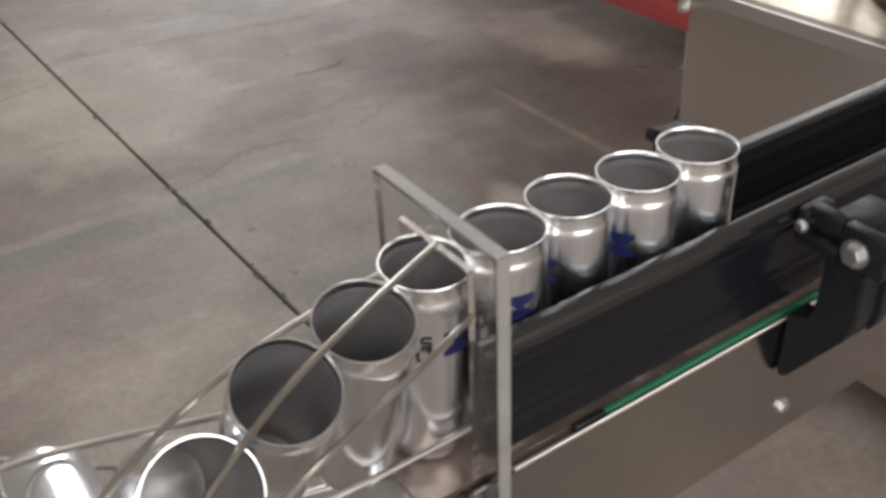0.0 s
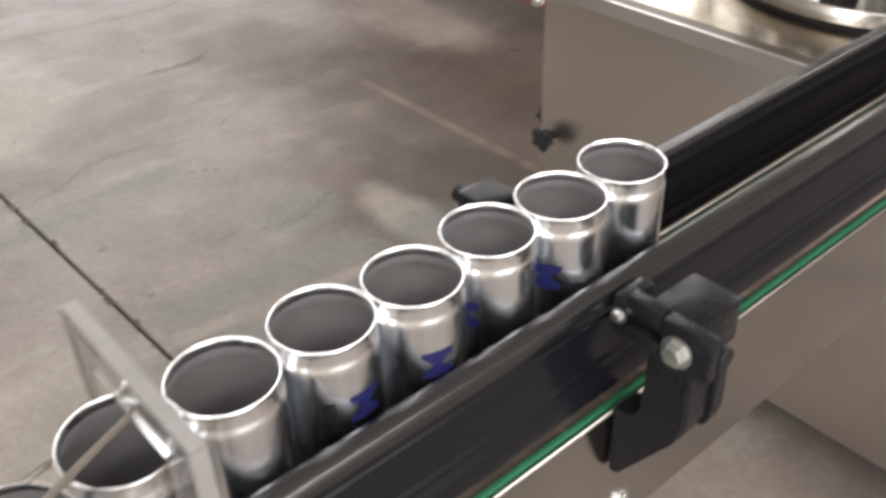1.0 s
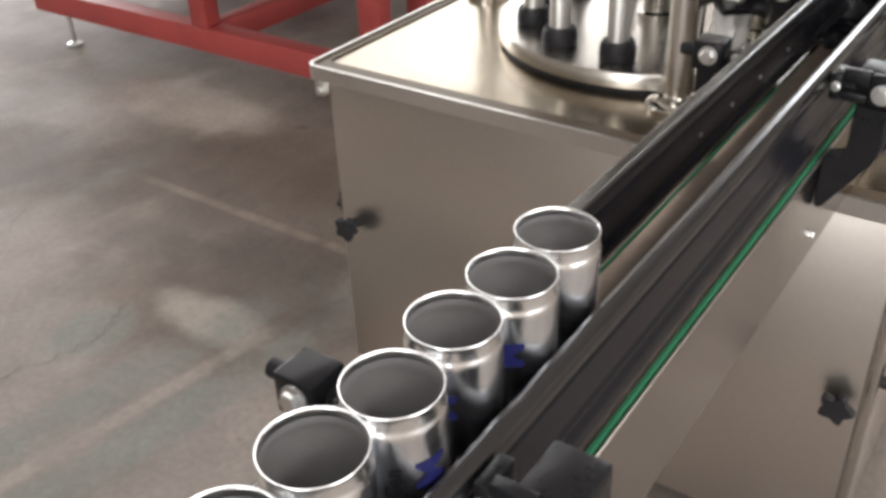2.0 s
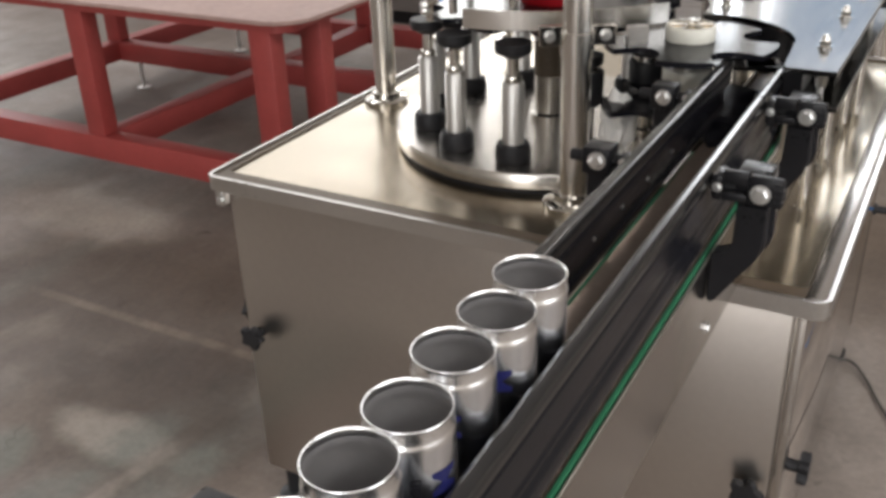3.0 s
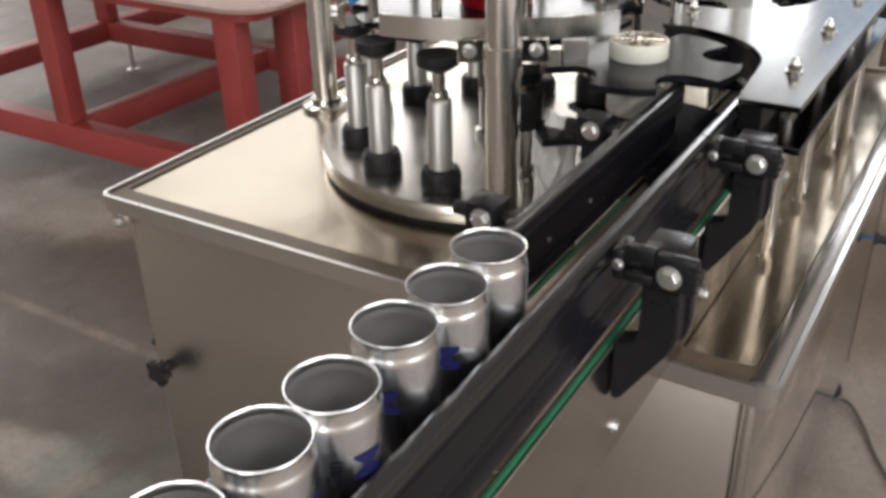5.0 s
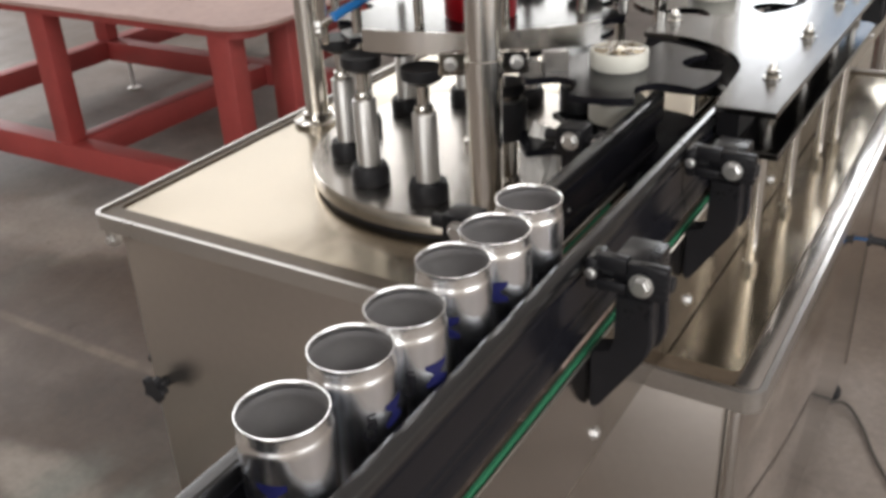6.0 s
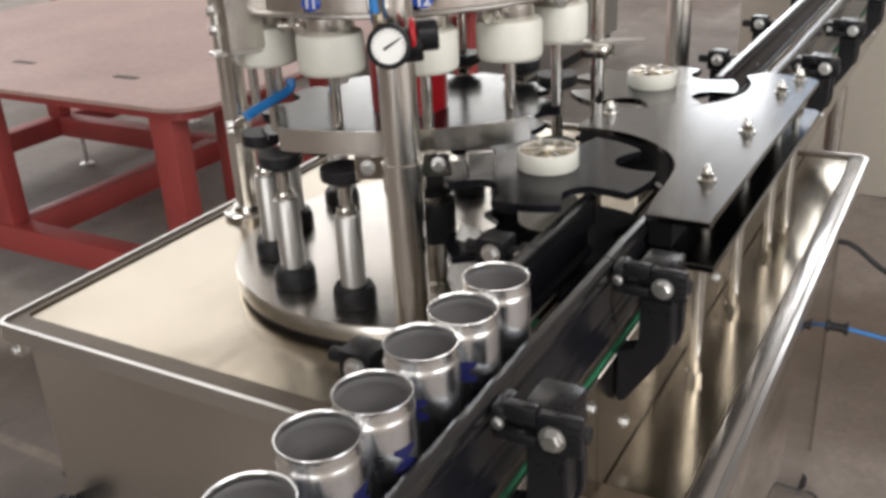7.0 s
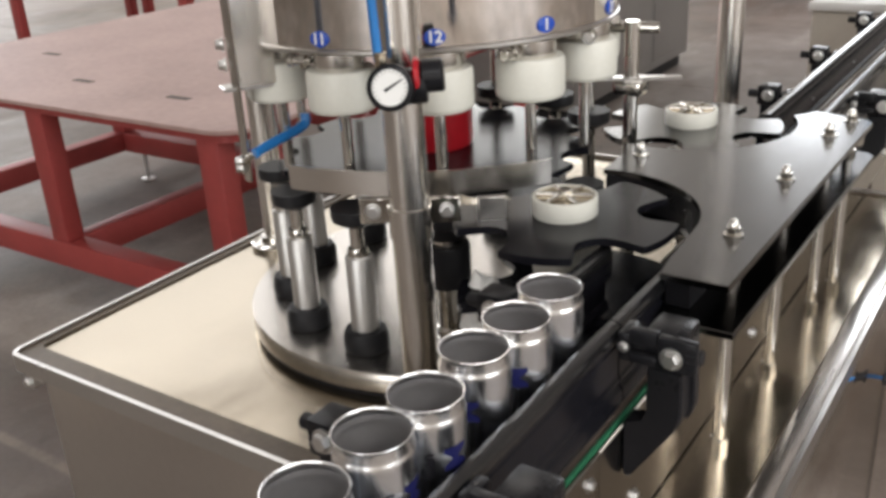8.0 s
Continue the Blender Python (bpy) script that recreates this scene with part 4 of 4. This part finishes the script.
def tank():
    t = thing("filling_tank", (CX, CY, 1.09), "round polished stainless filling tank with white nozzle cups below", "tank")
    r = 0.236
    shell = part("shell", lathe([(0, 1.0915), (r - 0.006, 1.0915), (r, 1.0945), (r, 1.46), (r - 0.003, 1.463), (r - 0.003, 1.10), (0, 1.10)], (CX, CY, 0), 96), POLISH, t, "mirror-polished stainless shell")
    part("bottom_ring", lathe([(r - 0.03, 1.0870), (r - 0.002, 1.0870), (r + 0.0015, 1.0895), (r + 0.0015, 1.0925), (r - 0.002, 1.0948)], (CX, CY, 0), 96), STEEL, t)
    part("lid", lathe([(0, 1.53), (0.05, 1.528), (r, 1.475), (r + 0.004, 1.468), (r + 0.004, 1.4635), (0, 1.4635)], (CX, CY, 0), 64), CHROME, t)
    for k in range(12):
        a = angle_at(k)
        d = Vector((math.cos(a), math.sin(a), 0))
        side = Vector((-d.y, d.x, 0))
        p = Vector((CX, CY, 0)) + CR * d
        cup = part("nozzle_cup", lathe([(0, 1.024), (0.0355, 1.024), (0.0377, 1.026), (0.0385, 1.030), (0.0385, 1.064), (0.0365, 1.0685), (0, 1.0685)], p, 36), NYLON, t, "milky white nylon nozzle cup")
        part("collar", lathe([(0, 1.0687), (0.0285, 1.0687), (0.0290, 1.070), (0.0290, 1.0868), (0, 1.0868)], p, 32), SATIN, cup, "broad steel collar")
        part("tube", rod(p + Vector((0, 0, 0.938)), p + Vector((0, 0, 1.0238)), 0.0065, 16), CHROME, cup, "thin steel filling tube")
        part("valve_stub", rod(p + 0.016 * d - 0.026 * side + Vector((0, 0, 1.078)), p + 0.020 * d - 0.046 * side + Vector((0, 0, 1.078)), 0.0048, 16), CHROME, cup)
        part("valve_nut", rod(p + 0.017 * d - 0.031 * side + Vector((0, 0, 1.078)), p + 0.0185 * d - 0.038 * side + Vector((0, 0, 1.078)), 0.0085, 6), CHROME, cup)
        part("valve_cap", rod(p + 0.020 * d - 0.046 * side + Vector((0, 0, 1.078)), p + 0.021 * d - 0.051 * side + Vector((0, 0, 1.078)), 0.0068, 16), CHROME, cup)
        # numbered oval badge on the shell; heads are numbered anticlockwise seen from above
        # pressed slightly forward of the wall
        number = (10 + k) % 12 + 1
        a2 = a - radians(0.5)
        d2 = Vector((math.cos(a2), math.sin(a2), 0))
        q = Matrix.Translation(Vector((CX, CY, 1.1045)) + (r + 0.0002) * d2) @ d2.to_track_quat("Z", "Y").to_matrix().to_4x4()
        bm = bmesh.new()
        lathe([(0, 0), (0.0090, 0), (0.0090, 0.0012), (0.0085, 0.0016), (0, 0.0016)], (0, 0, 0), 32, bm)
        bmesh.ops.transform(bm, matrix=q @ Matrix.Rotation(0, 4, "Z") @ Matrix.Diagonal((1.25, 0.92, 1, 1)), verts=bm.verts)
        badge = part("number_badge", bm, BADGE, t, "blue oval number badge")
        mark(str(number), tuple(Vector((CX, CY, 1.1045)) + (r + 0.0022) * d2), 0.0165, a2, badge, WHITE)
    part("blue_hose", tube(smooth_line([(-0.222, 0.290, 1.100), (-0.224, 0.289, 1.16), (-0.223, 0.288, 1.25), (-0.223, 0.290, 1.42)], 6), 0.0045, 10), BLUE, t, "bright blue air hose")


tank()


def guard():
    """Curved can guard clamped to the front post."""
    g = thing("can_guard", (*POST_R, 0.93), "curved stainless guard strip clamped to a post", "guard")
    # a flatter arc than the carousel's own
    R, gx, gy = 0.337, CX - 0.056, CY + 0.107
    angles = [radians(a) for a in np.linspace(-87.5, -35.4, 28)]
    inner = [(gx + R * math.cos(a), gy + R * math.sin(a)) for a in angles]
    outer = [(gx + (R + 0.0028) * math.cos(a), gy + (R + 0.0028) * math.sin(a)) for a in angles]
    part("strip", prism(inner + outer[::-1], 0.929, 0.957), SATIN, g, "curved brushed strip")
    px, py = POST_R
    d = Vector((CX - px, CY - py, 0)).normalized()
    s = Vector((-d.y, d.x, 0))
    for w in (-1, 1):
        ear = bmesh.new()
        box(-0.016, 0.016, -0.004, 0.004, -0.014, 0.014, 0.0015, 1, ear)
        m = Matrix.Translation(Vector((px, py, 0.941)) + w * 0.036 * s + 0.004 * d) @ Matrix.Rotation(math.atan2(s.y, s.x), 4, "Z")
        bmesh.ops.transform(ear, matrix=m, verts=ear.verts)
        e = part("clamp_ear", ear, CHROME, g)
        part("clamp_bolt", hex_bolt(Vector((px, py, 0.941)) + w * 0.038 * s - 0.001 * d, -d, 0.006, 0.005), ZINC, e)
    part("spacer", rod((px, py, 0.943), Vector((px, py, 0.943)) + 0.070 * d, 0.006, 16), CHROME, g)
    far = bmesh.new()
    box(-0.015, 0.015, -0.0045, 0.0045, -0.014, 0.014, 0.0015, 1, far)
    bmesh.ops.transform(far, matrix=Matrix.Translation((px + 0.064, py + 0.056, 0.935)) @ Matrix.Rotation(radians(38), 4, "Z"), verts=far.verts)
    part("end_clamp", far, STEEL, g, "square steel clamp")


guard()


def gauge():
    g = thing("pressure_gauge", (-0.2, 0.285, 1.09), "small round white-faced pressure gauge on a black air regulator", "gauge")
    way = Vector((0.40, -0.88, 0.22)).normalized()
    c = Vector((-0.197, 0.272, 1.0825))
    q = Matrix.Translation(c) @ way.to_track_quat("Z", "Y").to_matrix().to_4x4() @ Matrix.Scale(0.97, 4)

    def turned(profile, seg=40):
        bm = lathe(profile, (0, 0, 0), seg)
        bmesh.ops.transform(bm, matrix=q, verts=bm.verts)
        return bm

    part("bezel", turned([(0, -0.020), (0.018, -0.020), (0.0215, -0.016), (0.0225, -0.002), (0.0222, 0.002), (0.0190, 0.003), (0.0178, 0.0008), (0, 0.0008)]), BLACK, g)
    dial = part("dial", turned([(0, 0.0010), (0.0172, 0.0010), (0.0172, 0.0014), (0, 0.0014)]), WHITE, g, "white dial with a black needle")
    bm = prism([(-0.0016, -0.006), (0.0016, -0.006), (0.0007, 0.014), (-0.0007, 0.014)], 0.0016, 0.0020)
    bmesh.ops.transform(bm, matrix=q @ Matrix.Rotation(radians(-58), 4, "Z"), verts=bm.verts)
    part("needle", bm, BLACK, dial)
    bm = bmesh.new()
    for k in range(19):
        a = radians(-45 + 15 * k)
        tick = prism([(-0.0003, 0.0140), (0.0003, 0.0140), (0.0003, 0.0168), (-0.0003, 0.0168)], 0.0016, 0.0018)
        bmesh.ops.transform(tick, matrix=q @ Matrix.Rotation(a - math.pi / 2, 4, "Z"), verts=tick.verts)
        me = bpy.data.meshes.new("t")
        tick.to_mesh(me)
        tick.free()
        bm.from_mesh(me)
        bpy.data.meshes.remove(me)
    part("scale_ticks", bm, BLACK, dial)
    right = Vector((0.83, 0.52, 0.05)).normalized()
    body = c - 0.022 * way
    part("regulator_body", rod(body - 0.018 * right, body + 0.030 * right, 0.017, 28), BLACK, g)
    part("red_ring", rod(body + 0.018 * right + Vector((0, 0, 0.008)), body + 0.024 * right + Vector((0, 0, 0.008)), 0.0185, 28), RED_GLOSS, g, "red locking ring")
    part("knob", rod(body + 0.025 * right + Vector((0, 0, 0.008)), body + 0.046 * right + Vector((0, 0, 0.008)), 0.0160, 12), BLACK, g, "ribbed black knob")
    part("brass_fitting", rod(body - 0.012 * right + Vector((0, 0, 0.012)), body - 0.012 * right + Vector((0, 0, 0.034)), 0.006, 6), BRASS, g)
    part("clip", box(-0.230, -0.195, 0.2975, 0.3065, 1.065, 1.090, 0.001, 1), CHROME, g)


gauge()

# ---------------------------------------------------------------- star wheels and guide plate


def star_wheel(centre, top_mat, label, phase):
    w = thing("star_wheel", (*centre, 0.69), label, "star wheel", "star wheels")
    x, y = centre
    for z, mat in ((0.9165, top_mat), (0.8275, BLACK_RAIL)):
        part("star_plate", prism(star_outline(centre, STAR_R, 0.104, 5, 0.030, phase), z, z + 0.008, "z", 0.0008), mat, w)
    part("shaft", rod((x, y, 0.6915), (x, y, 0.9165), 0.017, 28), CHROME, w)
    part("lower_hub", lathe([(0.0172, 0.8602), (0.033, 0.8602), (0.034, 0.862), (0.034, 0.884), (0.033, 0.8855), (0.0172, 0.8855)], (x, y, 0), 36), NYLON, w, "white nylon hub")
    hub = part("upper_hub", lathe([(0, 0.9247), (0.033, 0.9247), (0.034, 0.926), (0.034, 0.944), (0.0335, 0.945), (0.031, 0.9455), (0.0305, 0.9425), (0, 0.9425)], (x, y, 0), 40), NYLON, w, "white nylon hub")
    part("hub_face", lathe([(0, 0.9427), (0.0300, 0.9427), (0.0302, 0.9435), (0, 0.9437)], (x, y, 0), 36), BRASS, hub, "warm steel hub disc")
    for a in (20, 80, 140):
        dx, dy = 0.029 * math.cos(radians(a)), 0.029 * math.sin(radians(a))
        part("rib", rod((x - dx, y - dy, 0.9455), (x + dx, y + dy, 0.9455), 0.0026, 10), CHROME, hub)
    part("hub_nut", lathe([(0, 0.9438), (0.008, 0.9438), (0.008, 0.951), (0.006, 0.9525), (0, 0.9525)], (x, y, 0), 6), CHROME, hub)


star_wheel(C1, BLACK_RAIL, "dark scalloped star wheel with a white hub, feeding the carousel", 29)
star_wheel(C2, GUIDE_STEEL, "bright steel scalloped star wheel with a white hub", -20)


def guide_plate():
    def arc(c, r, a0, a1, n=14):
        return [(c[0] + r * math.cos(radians(a0 + (a1 - a0) * k / n)), c[1] + r * math.sin(radians(a0 + (a1 - a0) * k / n))) for k in range(n + 1)]

    g = thing("guide_plate", (0.08, 0.6, 0.69), "grey steel can guide plate over black nylon, raised on round pillars", "plate")
    pts = [(0.0465, 0.319), (0.108, 0.319), (0.113, 0.865), (0.106, 0.876), (0.036, 0.896), (0.030, 0.88)]
    pts += arc(C2, 0.1345, 32, -108) + [(-0.118, 0.612)] + arc(C1, 0.1365, 98, 2) + [(0.0430, 0.35)]
    part("top_plate", prism(pts, 0.9225, 0.9295, "z", 0.0008), GUIDE_STEEL, g, "satin steel top plate")
    # the block stops short of the outer edge, where the pillars stand between the plates
    inset = [(0.066 if x > 0.1 else x + (0.003 if x < 0.03 else -0.003), max(y, 0.345)) for x, y in pts]
    part("nylon_body", prism(inset, 0.8862, 0.9223, "z", 0.001), BLACK, g, "black nylon block")
    part("lower_plate", prism([(x + (0.006 if x > 0.1 else 0), y) for x, y in pts], 0.879, 0.886, "z", 0.0008), GUIDE_STEEL, g, "satin steel lower plate")
    part("skirt", box(0.0505, 0.0530, 0.330, 0.885, 0.8190, 0.8788), MIRROR, g, "bright steel skirt under the plate")
    for x, y in ((0.076, 0.428), (0.076, 0.604), (0.078, 0.788), (0.088, 0.862)):
        leg = part("pillar", rod((x, y, 0.6915), (x, y, 0.9224), 0.0068, 20), CHROME, g, "slim chrome pillar")
        part("pillar_foot", lathe([(0.0069, 0.6916), (0.0092, 0.6916), (0.0092, 0.7030), (0.0069, 0.702)], (x, y, 0), 6), CHROME, leg)
        part("plate_nut", lathe([(0.0069, 0.8861), (0.0098, 0.8861), (0.0098, 0.8930), (0.0069, 0.8938)], (x, y, 0), 6), CHROME, leg)
        part("dome_nut", dome_nut((x, y, 0.9296)), CHROME, leg, "bright dome nut")
    # dead plates on which the cans slide round under each star wheel
    for centre, a0, a1 in ((C1, -62, 104), (C2, -104, 62)):
        part("dead_plate", prism(arc(centre, 0.143, a0, a1, 24) + arc(centre, 0.040, a1, a0, 24), 0.8205, 0.8265, "z", 0.0006), BLACK_RAIL, g, "black sliding plate")
    part("cusp_nut", dome_nut((-0.098, 0.622, 0.9296)), CHROME, g, "bright dome nut")


guide_plate()


def lever_bracket():
    """Hangs in front of the tank from an arm on the front post, above the view."""
    b = thing("valve_trip_bracket", (-0.459, 0.317, 0.94), "upright steel strip with an angle plate and a blue trip lever", "bracket")
    x, y = -0.4515, 0.3235
    part("strip", box(x - 0.0055, x + 0.0055, y - 0.002, y + 0.002, 0.940, 1.500, 0.001, 1), SATIN, b, "narrow steel strip")
    part("angle_plate", prism([(x + 0.006, y + 0.001), (x + 0.0085, y - 0.001), (x + 0.027, y + 0.036), (x + 0.0245, y + 0.038)], 1.050, 1.495, "z"), SATIN, b, "wide steel angle plate")
    part("angle_foot", prism([(x - 0.027, y + 0.000), (x - 0.004, y - 0.014), (x + 0.026, y + 0.032), (x + 0.004, y + 0.046)], 1.0455, 1.0497, "z", 0.0008), STEEL, b, "flat foot of the angle")
    part("lever", tube(smooth_line([(x + 0.018, y - 0.003, 0.976), (x + 0.016, y + 0.025, 0.979), (x + 0.014, y + 0.058, 0.9815), (x + 0.014, y + 0.078, 0.984), (x + 0.015, y + 0.088, 0.989), (x + 0.014, y + 0.090, 0.999)], 6), 0.0058, 14), BLUE, b, "blue plastic covered lever")
    part("lever_stub", rod((x - 0.004, y - 0.001, 0.962), (x + 0.018, y - 0.003, 0.976), 0.0042, 12), CHROME, b)
    for z in (0.956, 0.963, 1.074, 1.096):
        out = 0.0062 if z < 1 else 0.0105
        part("bolt", hex_bolt((x - out, y - 0.002, z), (-0.75, -0.66, 0), 0.0058, 0.007), ZINC, b)
    px, py = POST_R
    part("hanger_arm", prism([(x, y + 0.003), (x, y + 0.011), (px, py + 0.011), (px, py + 0.003)], 1.470, 1.490, "z"), STEEL, b)
    part("post_clamp", lathe([(0.0207, 1.462), (0.029, 1.462), (0.029, 1.498), (0.0207, 1.498)], (px, py, 0), 28), STEEL, b)


lever_bracket()


def trip_post():
    p = thing("trip_post", (-0.142, 0.690, 0.93), "small chrome post with a clamped trip arm", "post")
    x, y = -0.142, 0.690
    part("shaft", rod((x, y, 0.6915), (x, y, 1.075), 0.0095, 24), CHROME, p)
    part("cross_arm", rod((x - 0.03, y + 0.0, 1.066), (x + 0.03, y + 0.012, 1.066), 0.007, 16), CHROME, p)
    part("clamp", box(x - 0.018, x + 0.018, y - 0.016, y + 0.016, 0.985, 1.003, 0.003), CHROME, p)
    part("trip_arm", prism([(x - 0.070, y - 0.030), (x - 0.062, y - 0.036), (x + 0.01, y - 0.008), (x + 0.058, y + 0.02), (x + 0.054, y + 0.026), (x, y + 0.008)], 1.0032, 1.0072, "z"), STEEL, p, "flat steel trip arm")


trip_post()


def inner_carousel_cover():
    """Bright crumpled film left round a fitting beside the inner rail."""
    bm = bmesh.new()
    bmesh.ops.create_icosphere(bm, subdivisions=3, radius=1)
    for v in bm.verts:
        n = noise.noise(v.co * 2.3) * 0.28 + noise.noise(v.co * 5.5) * 0.16
        v.co = v.co * (1 + n)
        v.co = Vector((v.co.x * 0.026, v.co.y * 0.026, v.co.z * 0.050))
    bmesh.ops.translate(bm, verts=bm.verts, vec=(-0.186, 0.396, 0.797))
    film = material("plastic_film", (0.90, 0.89, 0.86), 0.16, 0, 0.05, 40, 200, 0.3)
    t = thing("wrapped_fitting", (-0.186, 0.396, 0.69), "short fitting wrapped in crumpled white plastic film", "fitting")
    part("film_wrap", bm, film, t, angle=20)
    part("stem", rod((-0.186, 0.396, 0.6915), (-0.186, 0.396, 0.765), 0.011), CHROME, t)


inner_carousel_cover()


def side_fittings():
    h = thing("air_hose", (0.16, 1.152, 0.416), "thin blue air hose with a black coupling from the cabinet side", "hose")
    part("coupling", rod((0.138, 1.150, 0.410), (0.170, 1.150, 0.410), 0.008, 12), BLACK_MATT, h)
    for x in (0.134, 0.166):
        part("coupling_ring", rod((x, 1.150, 0.410), (x + 0.007, 1.150, 0.410), 0.0125, 16), BLACK_MATT, h)
    part("hose", tube(smooth_line([(0.173, 1.150, 0.410), (0.26, 1.15, 0.40), (0.40, 1.16, 0.36), (0.62, 1.2, 0.15), (0.8, 1.25, 0.006), (1.3, 1.3, 0.006)], 6), 0.0035, 8), BLUE, h, "blue hose")
    part("hose", tube([(0.1300, 1.150, 0.409), (0.136, 1.150, 0.410)], 0.0035, 8), BLUE, h, "blue hose")
    c = bmesh.new()
    tube(smooth_line([(0.05, 1.06, 0.008), (0.10, 1.15, 0.007), (0.145, 1.178, 0.012), (0.19, 1.12, 0.007), (0.235, 1.02, 0.007), (0.33, 0.87, 0.007), (0.5, 0.7, 0.007), (0.9, 0.6, 0.007)], 6), 0.0038, 8, c)
    solid("floor_cable", c, CABLE, (0.145, 1.178, 0), label="dark cable looping over the concrete floor", category="cable")
    c = bmesh.new()
    tube(smooth_line([(0.127, 1.19, 0.56), (0.16, 1.19, 0.555), (0.24, 1.2, 0.50), (0.4, 1.3, 0.42), (0.7, 1.5, 0.2), (1.0, 1.6, 0.006), (1.5, 1.7, 0.006)], 6), 0.005, 8, c)
    solid("power_cable", c, BLACK_MATT, (0.13, 1.19, 0.56), label="black cable hanging from the cabinet side", category="cable")


side_fittings()

# ---------------------------------------------------------------- things behind


def red_table(x0, x1, y0, y1, h=0.672):
    t = thing("steel_worktable", ((x0 + x1) / 2, (y0 + y1) / 2, 0), "large red-painted steel worktable with a dusty top and open base frame", "table", "red worktables")
    part("tabletop", prism(rounded(x0, x1, y0, y1, 0.11, 8), h - 0.012, h, "z", 0.002), RED_TOP, t, "dusty reddish tabletop")
    part("apron", ring_prism(rounded(x0 + 0.05, x1 - 0.05, y0 + 0.03, y1 - 0.03, 0.06), rounded(x0 + 0.10, x1 - 0.10, y0 + 0.08, y1 - 0.08, 0.03), h - 0.040, h - 0.0123), RED, t)
    w = 0.078
    xs = (x0 + 0.090, x1 - 0.895, x1 - 0.150)
    b0, b1 = 0.130, 0.215
    for y in (y0 + 0.03, y0 + 0.97, y1 - 0.12):
        part("base_beam", box(x0 + 0.05, x1 - 0.05, y, y + 0.07, b0, b1, 0.004), RED, t)
        for x in (x0 + 0.2, x1 - 0.3):
            part("levelling_foot", lathe([(0, 0), (0.03, 0), (0.03, 0.008), (0.009, 0.014), (0.009, b0), (0, b0)], (x, y + 0.035, 0), 16), ZINC, t)
    for x in xs:
        legs = [y0 + 0.035, y1 - 0.115]
        if x == xs[-1]:
            legs.append(y0 + 0.27)
        if x == xs[0]:
            legs.append(y0 + 0.975)
        for y in legs:
            part("leg", box(x - w / 2, x + w / 2, y, y + 0.062, b1 + 0.0003, h - 0.0405, 0.004), RED, t)
        for a, b in ((y0 + 0.1005, y0 + 0.9695), (y0 + 1.0405, y1 - 0.1205)):
            part("cross_beam", box(x - 0.035, x + 0.035, a, b, b0 + 0.003, b1, 0.004), RED, t)
    for px, py in ((x1 - 0.975, y0 + 0.245), (x1 - 0.49, y0 + 0.205), (x1 - 1.5, y0 + 0.5)):
        part("slot_mark", box(px, px + 0.09, py, py + 0.022, h + 0.0003, h + 0.0012), CRACK, t, "dark worn slot mark")
    return t


red_table(-3.237, -1.345, 1.13, 2.90)
red_table(-5.9, -3.2, 3.35, 4.6)


def background():
    b = thing("beige_machine_case", (0.4, 3.3, 0), "beige painted equipment case with a white lid", "case")
    part("body", box(-0.462, 1.3, 2.95, 3.75, 0.0, 0.715, 0.01), BEIGE, b)
    part("lid", box(-0.472, 1.31, 2.94, 3.76, 0.7155, 0.745, 0.006), WHITE, b, "white lid")
    m = thing("long_machine", (-2.2, 4.7, 0), "long grey steel machine standing on a dark plinth", "machine")
    part("plinth", box(-2.62, -1.72, 3.65, 5.12, 0.0, 0.07), BLACK_MATT, m)
    part("body", box(-2.65, -1.68, 3.62, 5.15, 0.0702, 1.15, 0.012), GREY_MACHINE, m)
    part("panel", box(-1.6798, -1.674, 3.70, 4.55, 0.12, 1.05, 0.002), GREY_MACHINE, m)
    part("panel", box(-1.6798, -1.674, 4.60, 5.10, 0.12, 1.05, 0.002), GREY_MACHINE, m)
    r = thing("red_machine", (-1.9, 8.4, 0), "red painted machine frame far across the hall", "machine")
    part("body", box(-2.5, -1.45, 8.0, 8.8, 0.16, 1.2, 0.02), RED, r)
    for x in (-2.4, -1.55):
        for y in (8.08, 8.72):
            part("leg", rod((x, y, 0), (x, y, 0.1602), 0.03), ZINC, r)


background()

# ---------------------------------------------------------------- movement


def motions():
    """The cans ride on the belt at a steady pace, turning upright where they leave the chute."""
    for k, c in enumerate(CANS):
        walk(c, [(t, can_pose(k, t)) for t in [0.2 * n for n in range(41)]])


motions()
